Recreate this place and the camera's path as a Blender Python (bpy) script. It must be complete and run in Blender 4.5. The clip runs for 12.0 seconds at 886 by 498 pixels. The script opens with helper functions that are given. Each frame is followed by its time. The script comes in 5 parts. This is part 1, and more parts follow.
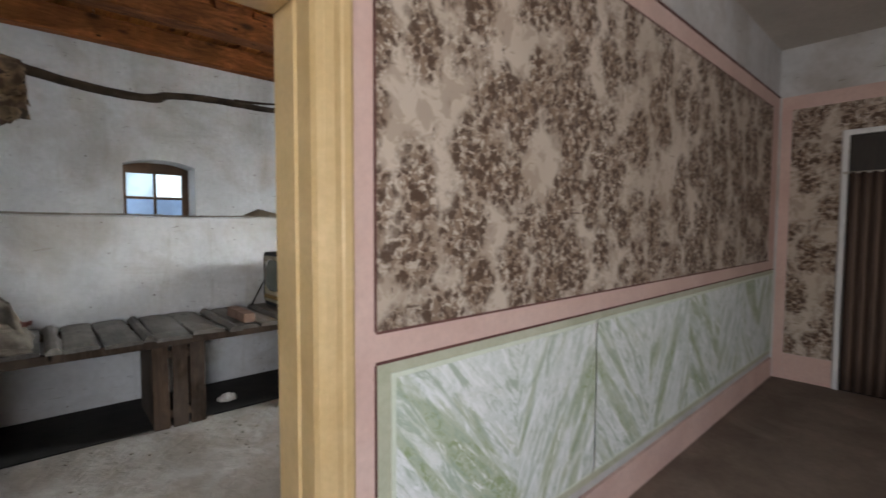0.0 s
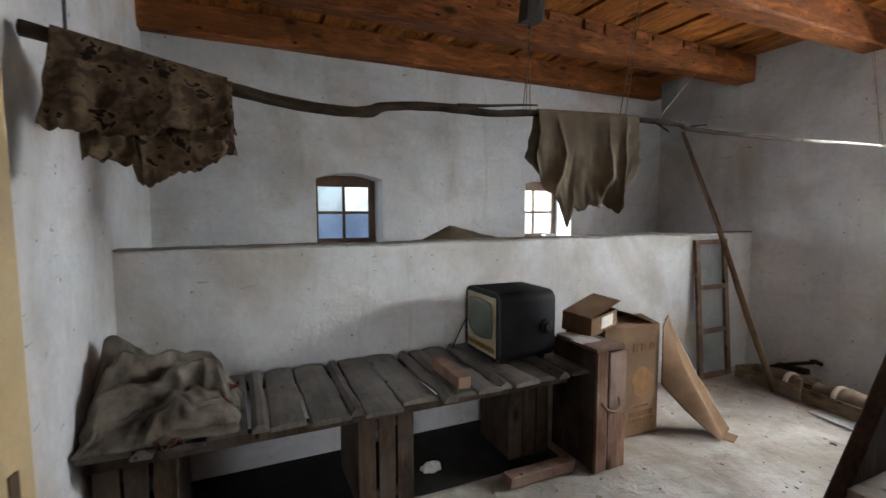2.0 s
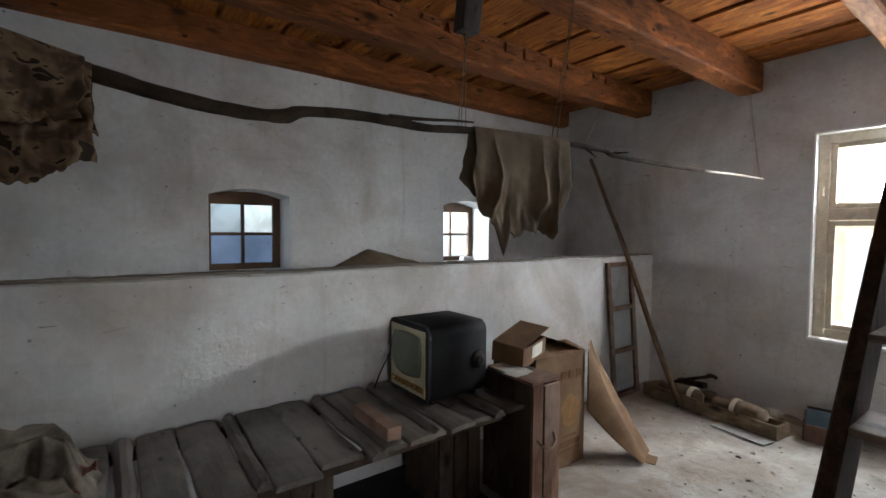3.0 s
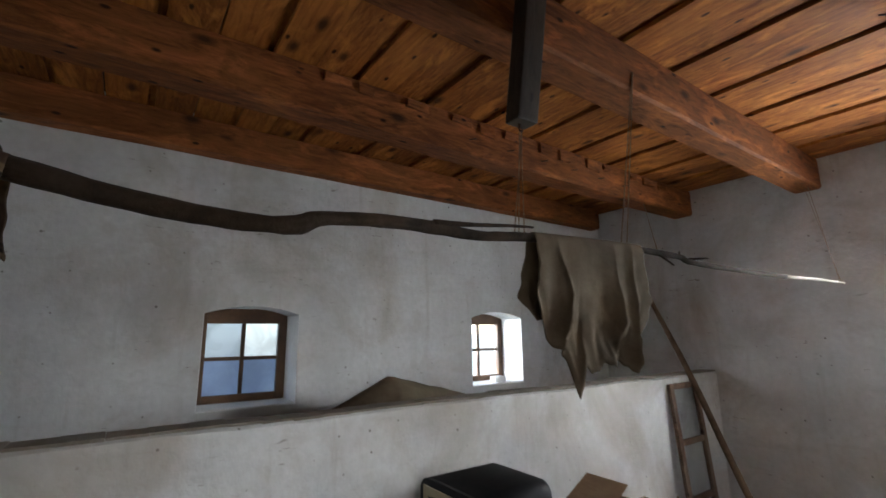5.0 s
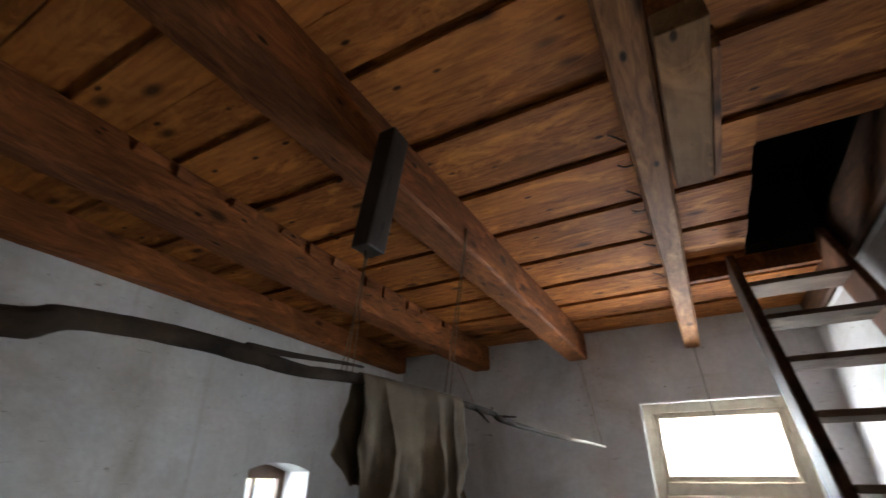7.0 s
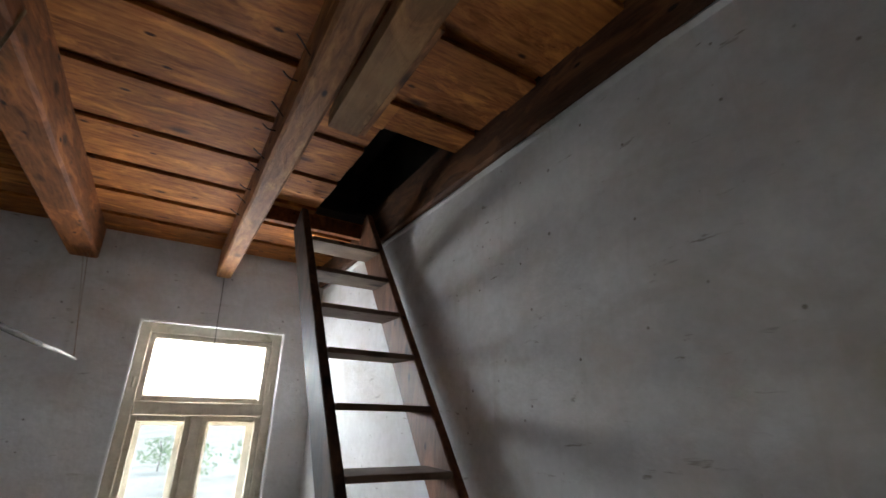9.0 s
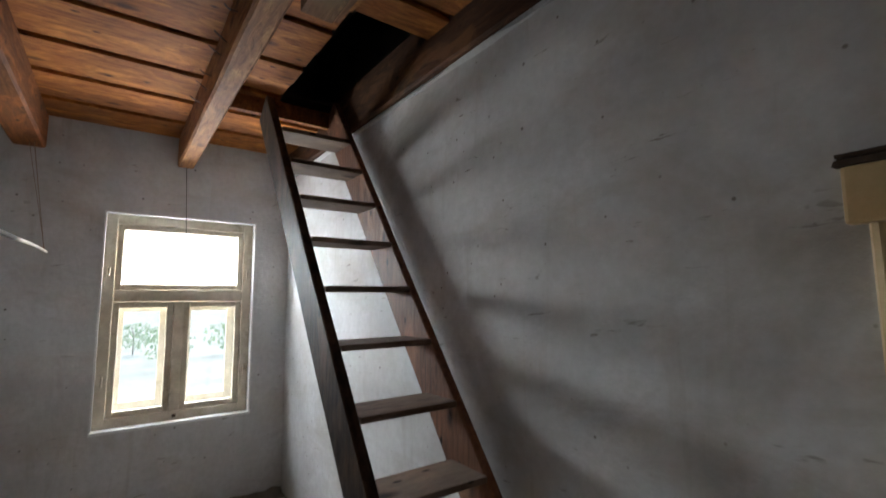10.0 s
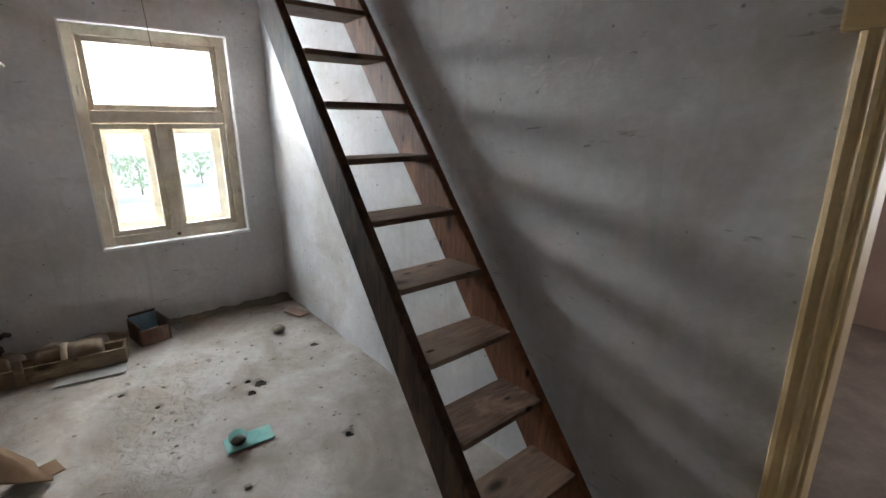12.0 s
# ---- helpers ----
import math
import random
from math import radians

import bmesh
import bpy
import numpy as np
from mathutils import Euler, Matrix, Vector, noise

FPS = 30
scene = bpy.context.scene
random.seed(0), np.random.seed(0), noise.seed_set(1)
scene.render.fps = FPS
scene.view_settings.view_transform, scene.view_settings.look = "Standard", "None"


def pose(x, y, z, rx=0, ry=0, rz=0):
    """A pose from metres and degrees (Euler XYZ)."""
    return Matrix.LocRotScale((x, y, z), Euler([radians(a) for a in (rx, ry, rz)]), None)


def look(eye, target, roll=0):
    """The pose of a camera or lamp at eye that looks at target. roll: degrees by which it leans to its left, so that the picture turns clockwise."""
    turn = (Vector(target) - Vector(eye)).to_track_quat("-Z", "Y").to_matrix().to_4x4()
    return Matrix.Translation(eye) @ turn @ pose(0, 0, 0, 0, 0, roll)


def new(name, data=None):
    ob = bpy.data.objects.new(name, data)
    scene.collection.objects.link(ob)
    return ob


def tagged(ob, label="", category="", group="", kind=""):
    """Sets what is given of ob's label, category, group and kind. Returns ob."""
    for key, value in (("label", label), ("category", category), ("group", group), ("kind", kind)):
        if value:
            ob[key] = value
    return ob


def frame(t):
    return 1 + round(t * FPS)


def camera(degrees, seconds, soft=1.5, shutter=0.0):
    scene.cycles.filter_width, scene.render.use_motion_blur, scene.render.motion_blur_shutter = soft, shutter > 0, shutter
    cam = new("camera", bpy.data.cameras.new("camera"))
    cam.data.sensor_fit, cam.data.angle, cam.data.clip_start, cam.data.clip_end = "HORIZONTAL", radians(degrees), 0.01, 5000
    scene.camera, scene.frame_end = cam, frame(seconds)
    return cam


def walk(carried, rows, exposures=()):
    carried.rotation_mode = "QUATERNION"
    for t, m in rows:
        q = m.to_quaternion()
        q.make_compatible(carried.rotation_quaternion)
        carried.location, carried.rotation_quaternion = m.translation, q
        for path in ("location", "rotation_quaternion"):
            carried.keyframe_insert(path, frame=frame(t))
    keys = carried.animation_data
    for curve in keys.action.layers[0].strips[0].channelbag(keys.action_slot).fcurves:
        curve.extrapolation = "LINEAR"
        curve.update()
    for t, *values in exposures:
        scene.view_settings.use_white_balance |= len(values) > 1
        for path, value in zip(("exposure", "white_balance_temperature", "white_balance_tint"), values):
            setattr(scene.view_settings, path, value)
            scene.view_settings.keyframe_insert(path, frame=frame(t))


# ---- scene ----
cam = camera(89.3, 12.0, shutter=0.25)
PATH = [
    (0, (0.042, 0.087, 1.282), (1.376, 1.574, 1.18), 0.2),
    (0.5, (0.022, 0.362, 1.287), (1.03, 2.086, 1.174), 0.2),
    (1, (-0.026, 0.611, 1.433), (0.761, 2.444, 1.286), -0.2),
    (1.5, (-0.002, 0.9, 1.48), (0.693, 2.769, 1.334), -0.5),
    (2, (0.031, 1.137, 1.561), (0.844, 2.957, 1.395), -0.1),
    (2.5, (0.039, 1.32, 1.58), (1.086, 3.014, 1.408), -0.4),
    (4.5, (0.178, 1.73, 1.679), (1.474, 3.23, 1.941), -0.7),
    (5, (0.212, 1.931, 1.714), (1.342, 3.54, 2.084), -0.5),
    (5.5, (0.21, 2.136, 1.736), (1.273, 3.7, 2.388), -1.8),
    (6, (0.235, 2.193, 1.765), (1.274, 3.636, 2.68), -1.1),
    (6.5, (0.263, 2.173, 1.776), (1.533, 3.393, 2.724), -0.8),
    (7, (0.273, 2.133, 1.766), (1.819, 2.998, 2.695), 0.5),
    (7.5, (0.367, 2.145, 1.766), (2.122, 2.496, 2.658), 1.9),
    (9.5, (0.442, 2.466, 1.724), (1.975, 1.306, 2.274), 0.3),
    (10, (0.368, 2.526, 1.719), (1.977, 1.358, 1.935), -0.3),
    (10.5, (0.356, 2.647, 1.703), (1.96, 1.457, 1.605), 0.6),
    (11, (0.346, 2.702, 1.688), (1.928, 1.534, 1.322), 0.4),
    (11.5, (0.341, 2.71, 1.668), (1.885, 1.558, 1.129), 0.3),
    (12, (0.328, 2.697, 1.666), (1.828, 1.484, 1.136), -0.3),
]
EXPOSURES = [(0.0, 3.35), (0.5, 3.35), (1.0, 3.12), (1.5, 3.0), (2.0, 3.12), (2.5, 2.7), (4.5, 2.6), (5.0, 2.85), (5.5, 3.2), (6.0, 3.05), (6.5, 2.9), (7.5, 2.33), (9.5, 2.3), (11.0, 2.45), (12.0, 2.52)]
walk(cam, [(t, look(eye, target, roll)) for t, eye, target, roll in PATH], exposures=EXPOSURES)

# ---- light ----
world = bpy.data.worlds.new("overcast_sky")
scene.world = world
world.use_nodes = True
wn = world.node_tree
sky = wn.nodes.new("ShaderNodeTexSky")
sky.sky_type, sky.sun_disc = "NISHITA", False
sky.sun_elevation, sky.sun_rotation = radians(38), radians(120)
sky.air_density, sky.dust_density = 1.0, 1.0
wn.links.new(sky.outputs[0], wn.nodes["Background"].inputs[0])
wn.nodes["Background"].inputs[1].default_value = 0.15

sun = new("sun", bpy.data.lights.new("sun", "SUN"))
sun.data.energy, sun.data.angle, sun.data.color = 0.8, radians(20), (1.0, 0.96, 0.9)
sun.matrix_basis = look((20, -12, 18), (0, 0, 0))


def window_light(name, eye, target, w, h, watts, color=(0.94, 0.97, 1.0)):
    lamp = bpy.data.lights.new(name, "AREA")
    lamp.shape, lamp.size, lamp.size_y, lamp.energy, lamp.color = "RECTANGLE", w, h, watts, color
    ob = new(name, lamp)
    ob.matrix_basis = look(eye, target)
    return ob


window_light("sky_light_east", (6.7, 1.95, 3.30), (2.7, 2.0, 2.3), 5.2, 2.5, 285, (0.84, 0.92, 1.0))
# Added fill in the upper panes, tilted up to brighten the ceiling.
window_light("fill_light_window", (5.075, 2.07, 2.07), (3.0, 2.07, 2.40), 0.98, 0.58, 15, (0.92, 0.955, 1.0))
window_light("sky_light_small_east", (2.55, 5.68, 1.75), (4.7, 3.0, 1.0), 1.2, 0.9, 13, (0.84, 0.91, 1.0))
window_light("sky_light_small_west", (0.95, 5.62, 1.56), (1.0, 0, 1.3), 1.1, 0.9, 0.6, (0.85, 0.92, 1.0))
# Fill lamp at an assumed, unseen window, added to light the wallpapered wall.
window_light("fill_light_parlour", (-1.1, -2.36, 1.6), (1.0, 1.0, 0.8), 1.0, 1.4, 8.5, (0.98, 0.97, 1.0))

# ---- materials ----
def link(nt, a, b):
    nt.links.new(a, b)


def node(nt, kind, **values):
    n = nt.nodes.new(kind)
    for key, value in values.items():
        n.inputs[key.replace("_", " ")].default_value = value
    return n


def mixed(nt, fac, a, b, blend="MIX"):
    m = nt.nodes.new("ShaderNodeMix")
    m.data_type, m.blend_type = "RGBA", blend
    for sock, v in ((m.inputs[0], fac), (m.inputs[6], a), (m.inputs[7], b)):
        if isinstance(v, (int, float)):
            sock.default_value = v
        elif isinstance(v, tuple):
            sock.default_value = (*v, 1.0)
        else:
            link(nt, v, sock)
    return m.outputs[2]


def ramp(nt, src, lo, hi, a=0.0, b=1.0):
    r = nt.nodes.new("ShaderNodeMapRange")
    r.clamp = True
    link(nt, src, r.inputs[0])
    r.inputs[1].default_value, r.inputs[2].default_value = lo, hi
    r.inputs[3].default_value, r.inputs[4].default_value = a, b
    return r.outputs[0]


def noise_of(nt, vec, scale, detail=4.0, rough=0.55, distort=0.0):
    n = node(nt, "ShaderNodeTexNoise", Scale=scale, Detail=detail, Roughness=rough, Distortion=distort)
    link(nt, vec, n.inputs["Vector"])
    return n.outputs[0]


def stretched(nt, vec, sx, sy, sz):
    m = nt.nodes.new("ShaderNodeMapping")
    m.inputs["Scale"].default_value = (sx, sy, sz)
    link(nt, vec, m.inputs["Vector"])
    return m.outputs[0]


def begin(name, rough=0.8, metal=0.0):
    m = bpy.data.materials.new(name)
    m.use_nodes = True
    nt = m.node_tree
    b = nt.nodes["Principled BSDF"]
    b.inputs["Roughness"].default_value, b.inputs["Metallic"].default_value = rough, metal
    b.inputs["Specular IOR Level"].default_value = 0.5 if rough < 0.6 else 0.2
    vec = nt.nodes.new("ShaderNodeTexCoord").outputs["Object"]
    return m, nt, b, vec


def bumped(nt, b, height, strength=0.4, dist=0.01):
    n = nt.nodes.new("ShaderNodeBump")
    n.inputs["Strength"].default_value, n.inputs["Distance"].default_value = strength, dist
    link(nt, height, n.inputs["Height"])
    link(nt, n.outputs[0], b.inputs["Normal"])


def rough_stuff(name, dark, light, fine=40.0, coarse=3.0, rough=0.85, bump=0.4, dist=0.008, stain=None, stain_at=(0.55, 0.75), metal=0.0, pits=False, swirl=0.0):
    """A surface with fine grain, broad patches and, where given, stains."""
    m, nt, b, vec = begin(name, rough, metal)
    f = noise_of(nt, vec, fine, 5, 0.65, swirl)
    c = noise_of(nt, vec, coarse, 4, 0.6, 0.3)
    col = mixed(nt, ramp(nt, c, 0.3, 0.7), dark, light)
    col = mixed(nt, ramp(nt, f, 0.35, 0.75, 0.0, 0.35), col, tuple(v * 0.72 for v in dark))
    if stain:
        s = noise_of(nt, vec, coarse * 0.55, 6, 0.62, 0.8)
        col = mixed(nt, ramp(nt, s, stain_at[0], stain_at[1], 0.0, 0.85), col, stain)
    if pits:
        vor = node(nt, "ShaderNodeTexVoronoi", Scale=5.5)
        link(nt, vec, vor.inputs["Vector"])
        sep = nt.nodes.new("ShaderNodeSeparateColor")
        link(nt, vor.outputs["Color"], sep.inputs[0])
        few = nt.nodes.new("ShaderNodeMath")
        few.operation = "MULTIPLY"
        link(nt, ramp(nt, vor.outputs["Distance"], 0.025, 0.06, 1.0, 0.0), few.inputs[0])
        link(nt, ramp(nt, sep.outputs[0], 0.42, 0.55, 0.0, 0.85), few.inputs[1])
        col = mixed(nt, few.outputs[0], col, (0.13, 0.11, 0.095))
        speck = node(nt, "ShaderNodeTexVoronoi", Scale=14.0)
        link(nt, vec, speck.inputs["Vector"])
        apart = nt.nodes.new("ShaderNodeSeparateColor")
        link(nt, speck.outputs["Color"], apart.inputs[0])
        some = nt.nodes.new("ShaderNodeMath")
        some.operation = "MULTIPLY"
        link(nt, ramp(nt, speck.outputs["Distance"], 0.05, 0.11, 1.0, 0.0), some.inputs[0])
        link(nt, ramp(nt, apart.outputs[1], 0.72, 0.80, 0.0, 0.85), some.inputs[1])
        col = mixed(nt, some.outputs[0], col, (0.15, 0.125, 0.105))
        streak = noise_of(nt, stretched(nt, vec, 9.0, 9.0, 1.1), 1.0, 5, 0.6, 0.6)
        col = mixed(nt, ramp(nt, streak, 0.58, 0.74, 0.0, 0.4), col, (0.36, 0.335, 0.30))
        scrape = noise_of(nt, stretched(nt, vec, 5.0, 5.0, 22.0), 1.6, 3, 0.6, 0.4)
        spare = noise_of(nt, vec, 2.6, 3, 0.6)
        both = nt.nodes.new("ShaderNodeMath")
        both.operation = "MULTIPLY"
        link(nt, ramp(nt, scrape, 0.66, 0.72, 0.0, 0.75), both.inputs[0])
        link(nt, ramp(nt, spare, 0.46, 0.58), both.inputs[1])
        col = mixed(nt, both.outputs[0], col, (0.20, 0.175, 0.15))
        smear = noise_of(nt, stretched(nt, vec, 1.5, 1.5, 5.0), 1.0, 6, 0.62, 1.0)
        col = mixed(nt, ramp(nt, smear, 0.56, 0.76, 0.0, 0.38), col, (0.34, 0.31, 0.27))
    link(nt, col, b.inputs["Base Color"])
    h = mixed(nt, 0.5, f, c)
    bumped(nt, b, h, bump, dist)
    return m


def wood(name, dark, light, along="y", rough=0.7, island=False, grey=None, knots=True, spread=0.45):
    """Sawn timber with its grain along an axis, knots, and a tone of its own for each board."""
    m, nt, b, vec = begin(name, rough)
    s = {"x": (1.6, 10, 10), "y": (10, 1.6, 10), "z": (10, 10, 1.6)}[along]
    rnd = nt.nodes.new("ShaderNodeNewGeometry").outputs["Random Per Island"] if island else nt.nodes.new("ShaderNodeObjectInfo").outputs["Random"]
    shift = nt.nodes.new("ShaderNodeVectorMath")
    shift.operation = "ADD"
    link(nt, vec, shift.inputs[0])
    comb = nt.nodes.new("ShaderNodeCombineXYZ")
    mul = nt.nodes.new("ShaderNodeMath")
    mul.operation = "MULTIPLY"
    link(nt, rnd, mul.inputs[0])
    mul.inputs[1].default_value = 37.0
    for k in range(3):
        link(nt, mul.outputs[0], comb.inputs[k])
    link(nt, comb.outputs[0], shift.inputs[1])
    v = stretched(nt, shift.outputs[0], *s)
    grain = noise_of(nt, v, 3.0, 6, 0.65, 1.2)
    fine = noise_of(nt, v, 14.0, 4, 0.6)
    patch = noise_of(nt, shift.outputs[0], 2.2, 4, 0.6)
    col = mixed(nt, ramp(nt, grain, 0.3, 0.7), dark, light)
    col = mixed(nt, ramp(nt, fine, 0.48, 0.75, 0.0, 0.35), col, tuple(c * 0.6 for c in dark))
    col = mixed(nt, ramp(nt, rnd, 0.45, 1.0, 0.0, spread), col, tuple(c * 0.55 for c in dark))
    col = mixed(nt, ramp(nt, rnd, 0.4, 0.0, 0.0, spread), col, tuple(min(1.0, c * 1.35) for c in light))
    worn = noise_of(nt, stretched(nt, shift.outputs[0], *[q ** 0.5 for q in s]), 2.0, 5, 0.65, 0.5)
    col = mixed(nt, ramp(nt, worn, 0.52, 0.72, 0.0, 0.5), col, tuple(c * 0.45 for c in dark))
    rings = nt.nodes.new("ShaderNodeTexWave")
    rings.bands_direction = {"x": "Y", "y": "X", "z": "X"}[along]
    for key, value in (("Scale", 8.0), ("Distortion", 11.0), ("Detail", 3.0), ("Detail Scale", 0.7)):
        rings.inputs[key].default_value = value
    link(nt, stretched(nt, shift.outputs[0], *{"x": (0.12, 1, 1), "y": (1, 0.12, 1), "z": (1, 1, 0.12)}[along]), rings.inputs["Vector"])
    col = mixed(nt, ramp(nt, rings.outputs[0], 0.60, 1.0, 0.0, 0.22), col, tuple(c * 0.55 for c in dark))
    bare = noise_of(nt, stretched(nt, shift.outputs[0], *[q ** 0.6 for q in s]), 1.7, 6, 0.68, 0.8)
    col = mixed(nt, ramp(nt, bare, 0.52, 0.64, 0.0, 0.7), col, tuple(min(1.0, c * 1.4) for c in light))
    if grey:
        col = mixed(nt, ramp(nt, patch, 0.42, 0.68, 0.0, 0.8), col, grey)
    if knots:
        ks = {"x": (2.6, 5.5, 5.5), "y": (5.5, 2.6, 5.5), "z": (5.5, 5.5, 2.6)}[along]
        vor = node(nt, "ShaderNodeTexVoronoi", Scale=1.0)
        link(nt, stretched(nt, shift.outputs[0], *ks), vor.inputs["Vector"])
        col = mixed(nt, ramp(nt, vor.outputs["Distance"], 0.07, 0.19, 0.9, 0.0), col, tuple(c * 0.25 for c in dark))
        eye = node(nt, "ShaderNodeTexVoronoi", Scale=1.7)
        link(nt, stretched(nt, shift.outputs[0], *ks), eye.inputs["Vector"])
        col = mixed(nt, ramp(nt, eye.outputs["Distance"], 0.06, 0.12, 0.95, 0.0), col, tuple(c * 0.15 for c in dark))
    link(nt, col, b.inputs["Base Color"])
    bumped(nt, b, grain, 0.55, 0.008)
    return m


M = {}
M["plaster"] = rough_stuff("limewashed_plaster", (0.50, 0.50, 0.495), (0.66, 0.66, 0.655), 26, 1.7, 0.9, 0.6, 0.014, (0.33, 0.285, 0.23), (0.50, 0.74), pits=True)
M["reveal"] = rough_stuff("white_limewash", (0.74, 0.74, 0.73), (0.82, 0.82, 0.81), 40, 4, 0.9, 0.3, 0.006)
M["concrete"] = rough_stuff("dusty_concrete", (0.245, 0.215, 0.185), (0.45, 0.415, 0.38), 14, 2.6, 0.9, 0.9, 0.035, (0.20, 0.165, 0.135), (0.46, 0.66), swirl=0.45)
M["boards"] = wood("pine_ceiling_boards", (0.16, 0.040, 0.006), (0.48, 0.178, 0.038), "y", 0.75, True)
M["beam"] = wood("pine_beam", (0.095, 0.027, 0.007), (0.29, 0.100, 0.027), "x", 0.75, False, None, True, 0.15)
M["beam_grey"] = wood("worn_beam", (0.10, 0.033, 0.010), (0.37, 0.165, 0.060), "x", 0.75, False, None, True, 0.1)
M["patch_wood"] = wood("pale_knotty_board", (0.14, 0.058, 0.020), (0.36, 0.180, 0.074), "x", 0.8, False, (0.31, 0.185, 0.090))
M["dark_plate"] = wood("dark_plate_wood", (0.045, 0.018, 0.008), (0.13, 0.055, 0.022), "x", 0.75, False, None)
# Lighter, redder copy for the wall-side stringer, the light on it included.
M["ladder_red"] = wood("reddish_lit_ladder_wood", (0.070, 0.027, 0.013), (0.20, 0.086, 0.043), "z", 0.65, False, None)
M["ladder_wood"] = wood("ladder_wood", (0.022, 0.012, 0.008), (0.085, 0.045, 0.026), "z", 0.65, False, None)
M["tread_wood"] = wood("dusty_tread", (0.085, 0.050, 0.034), (0.20, 0.125, 0.085), "y", 0.8, False, (0.22, 0.165, 0.125))
M["old_grey"] = wood("grey_weathered_plank", (0.030, 0.026, 0.021), (0.12, 0.105, 0.088), "y", 0.5, False, (0.20, 0.185, 0.165), True, 0.6)
M["leg_wood"] = wood("brown_crate_board", (0.022, 0.014, 0.009), (0.075, 0.047, 0.030), "z", 0.8, False, (0.095, 0.072, 0.055))
M["crate_wood"] = wood("reddish_crate", (0.075, 0.035, 0.022), (0.20, 0.105, 0.070), "z", 0.75, False, (0.27, 0.19, 0.155))
M["dark_wood"] = wood("dark_oak", (0.013, 0.009, 0.006), (0.036, 0.024, 0.015), "z", 0.55)
M["bark"] = rough_stuff("dry_stick", (0.014, 0.009, 0.006), (0.060, 0.039, 0.024), 38, 9, 0.92, 0.9, 0.014)
M["brown_stick"] = rough_stuff("brown_stick", (0.075, 0.045, 0.025), (0.19, 0.125, 0.075), 50, 9, 0.8, 0.5, 0.004)
M["bare_stick"] = rough_stuff("peeled_stick", (0.38, 0.34, 0.28), (0.58, 0.54, 0.47), 60, 9, 0.8, 0.4, 0.003)
M["cream_paint"] = rough_stuff("aged_cream_paint", (0.37, 0.27, 0.135), (0.50, 0.38, 0.21), 50, 3, 0.38, 0.2, 0.003, (0.30, 0.21, 0.11), (0.58, 0.74))
# Lighter than the door paint: the mouldings' gloss highlight is in the colour.
M["moulding_paint"] = rough_stuff("highlit_cream_moulding", (0.44, 0.335, 0.19), (0.60, 0.48, 0.31), 50, 6, 0.35, 0.2, 0.003, (0.24, 0.16, 0.085), (0.60, 0.70))
M["frame_paint"] = rough_stuff("yellowed_door_casing", (0.54, 0.385, 0.18), (0.68, 0.51, 0.28), 50, 3.5, 0.45, 0.25, 0.003, (0.26, 0.15, 0.065), (0.66, 0.72))
M["window_paint"] = rough_stuff("flaking_beige_window_paint", (0.50, 0.43, 0.32), (0.70, 0.63, 0.51), 45, 8, 0.55, 0.4, 0.003, (0.33, 0.26, 0.18), (0.58, 0.70))
M["brown_paint"] = rough_stuff("brown_window_paint", (0.075, 0.034, 0.014), (0.155, 0.075, 0.032), 45, 6, 0.5, 0.3, 0.003)
M["canvas"] = rough_stuff("brown_canvas", (0.085, 0.063, 0.040), (0.185, 0.145, 0.096), 160, 5, 0.95, 0.5, 0.003, (0.07, 0.055, 0.038), (0.58, 0.72))
M["heap_cloth"] = rough_stuff("dirty_sacking", (0.040, 0.033, 0.026), (0.25, 0.212, 0.168), 160, 8, 0.95, 0.5, 0.003, (0.10, 0.075, 0.06), (0.56, 0.70))
M["cardboard"] = rough_stuff("brown_cardboard", (0.125, 0.072, 0.038), (0.235, 0.148, 0.084), 60, 4, 0.8, 0.25, 0.003, (0.155, 0.095, 0.055), (0.52, 0.72))
M["tv_case"] = rough_stuff("dark_leatherette", (0.010, 0.011, 0.013), (0.024, 0.024, 0.027), 220, 5, 0.62, 0.35, 0.002, (0.05, 0.05, 0.05), (0.64, 0.82))
M["tv_front"] = rough_stuff("yellowed_bakelite", (0.36, 0.31, 0.20), (0.48, 0.42, 0.29), 80, 6, 0.45, 0.15, 0.002)
M["tv_screen"] = rough_stuff("grey_green_tube", (0.09, 0.11, 0.085), (0.13, 0.15, 0.115), 20, 3, 0.18, 0.05, 0.001)
M["brass"] = rough_stuff("tarnished_brass", (0.22, 0.13, 0.04), (0.38, 0.25, 0.09), 90, 9, 0.4, 0.2, 0.002, None, (0.5, 0.7), 0.7)
M["iron"] = rough_stuff("rusty_iron", (0.05, 0.038, 0.03), (0.13, 0.085, 0.06), 90, 12, 0.6, 0.4, 0.002, None, (0.5, 0.7), 0.6)
# Near-black for television parts and the added sheet under the bench.
M["black"] = rough_stuff("matt_black", (0.012, 0.011, 0.010), (0.028, 0.025, 0.022), 60, 4, 0.9, 0.4, 0.005)
M["rope"] = rough_stuff("hemp_cord", (0.18, 0.12, 0.08), (0.32, 0.23, 0.15), 200, 20, 0.95, 0.4, 0.002)
M["wire"] = rough_stuff("dark_wire", (0.05, 0.045, 0.04), (0.10, 0.09, 0.08), 200, 20, 0.6, 0.2, 0.001)
M["paper"] = rough_stuff("dirty_paper", (0.50, 0.47, 0.42), (0.68, 0.65, 0.60), 60, 8, 0.9, 0.3, 0.002)
M["ink"] = rough_stuff("dark_printing_ink", (0.11, 0.055, 0.025), (0.17, 0.09, 0.04), 90, 20, 0.8, 0.1, 0.001)
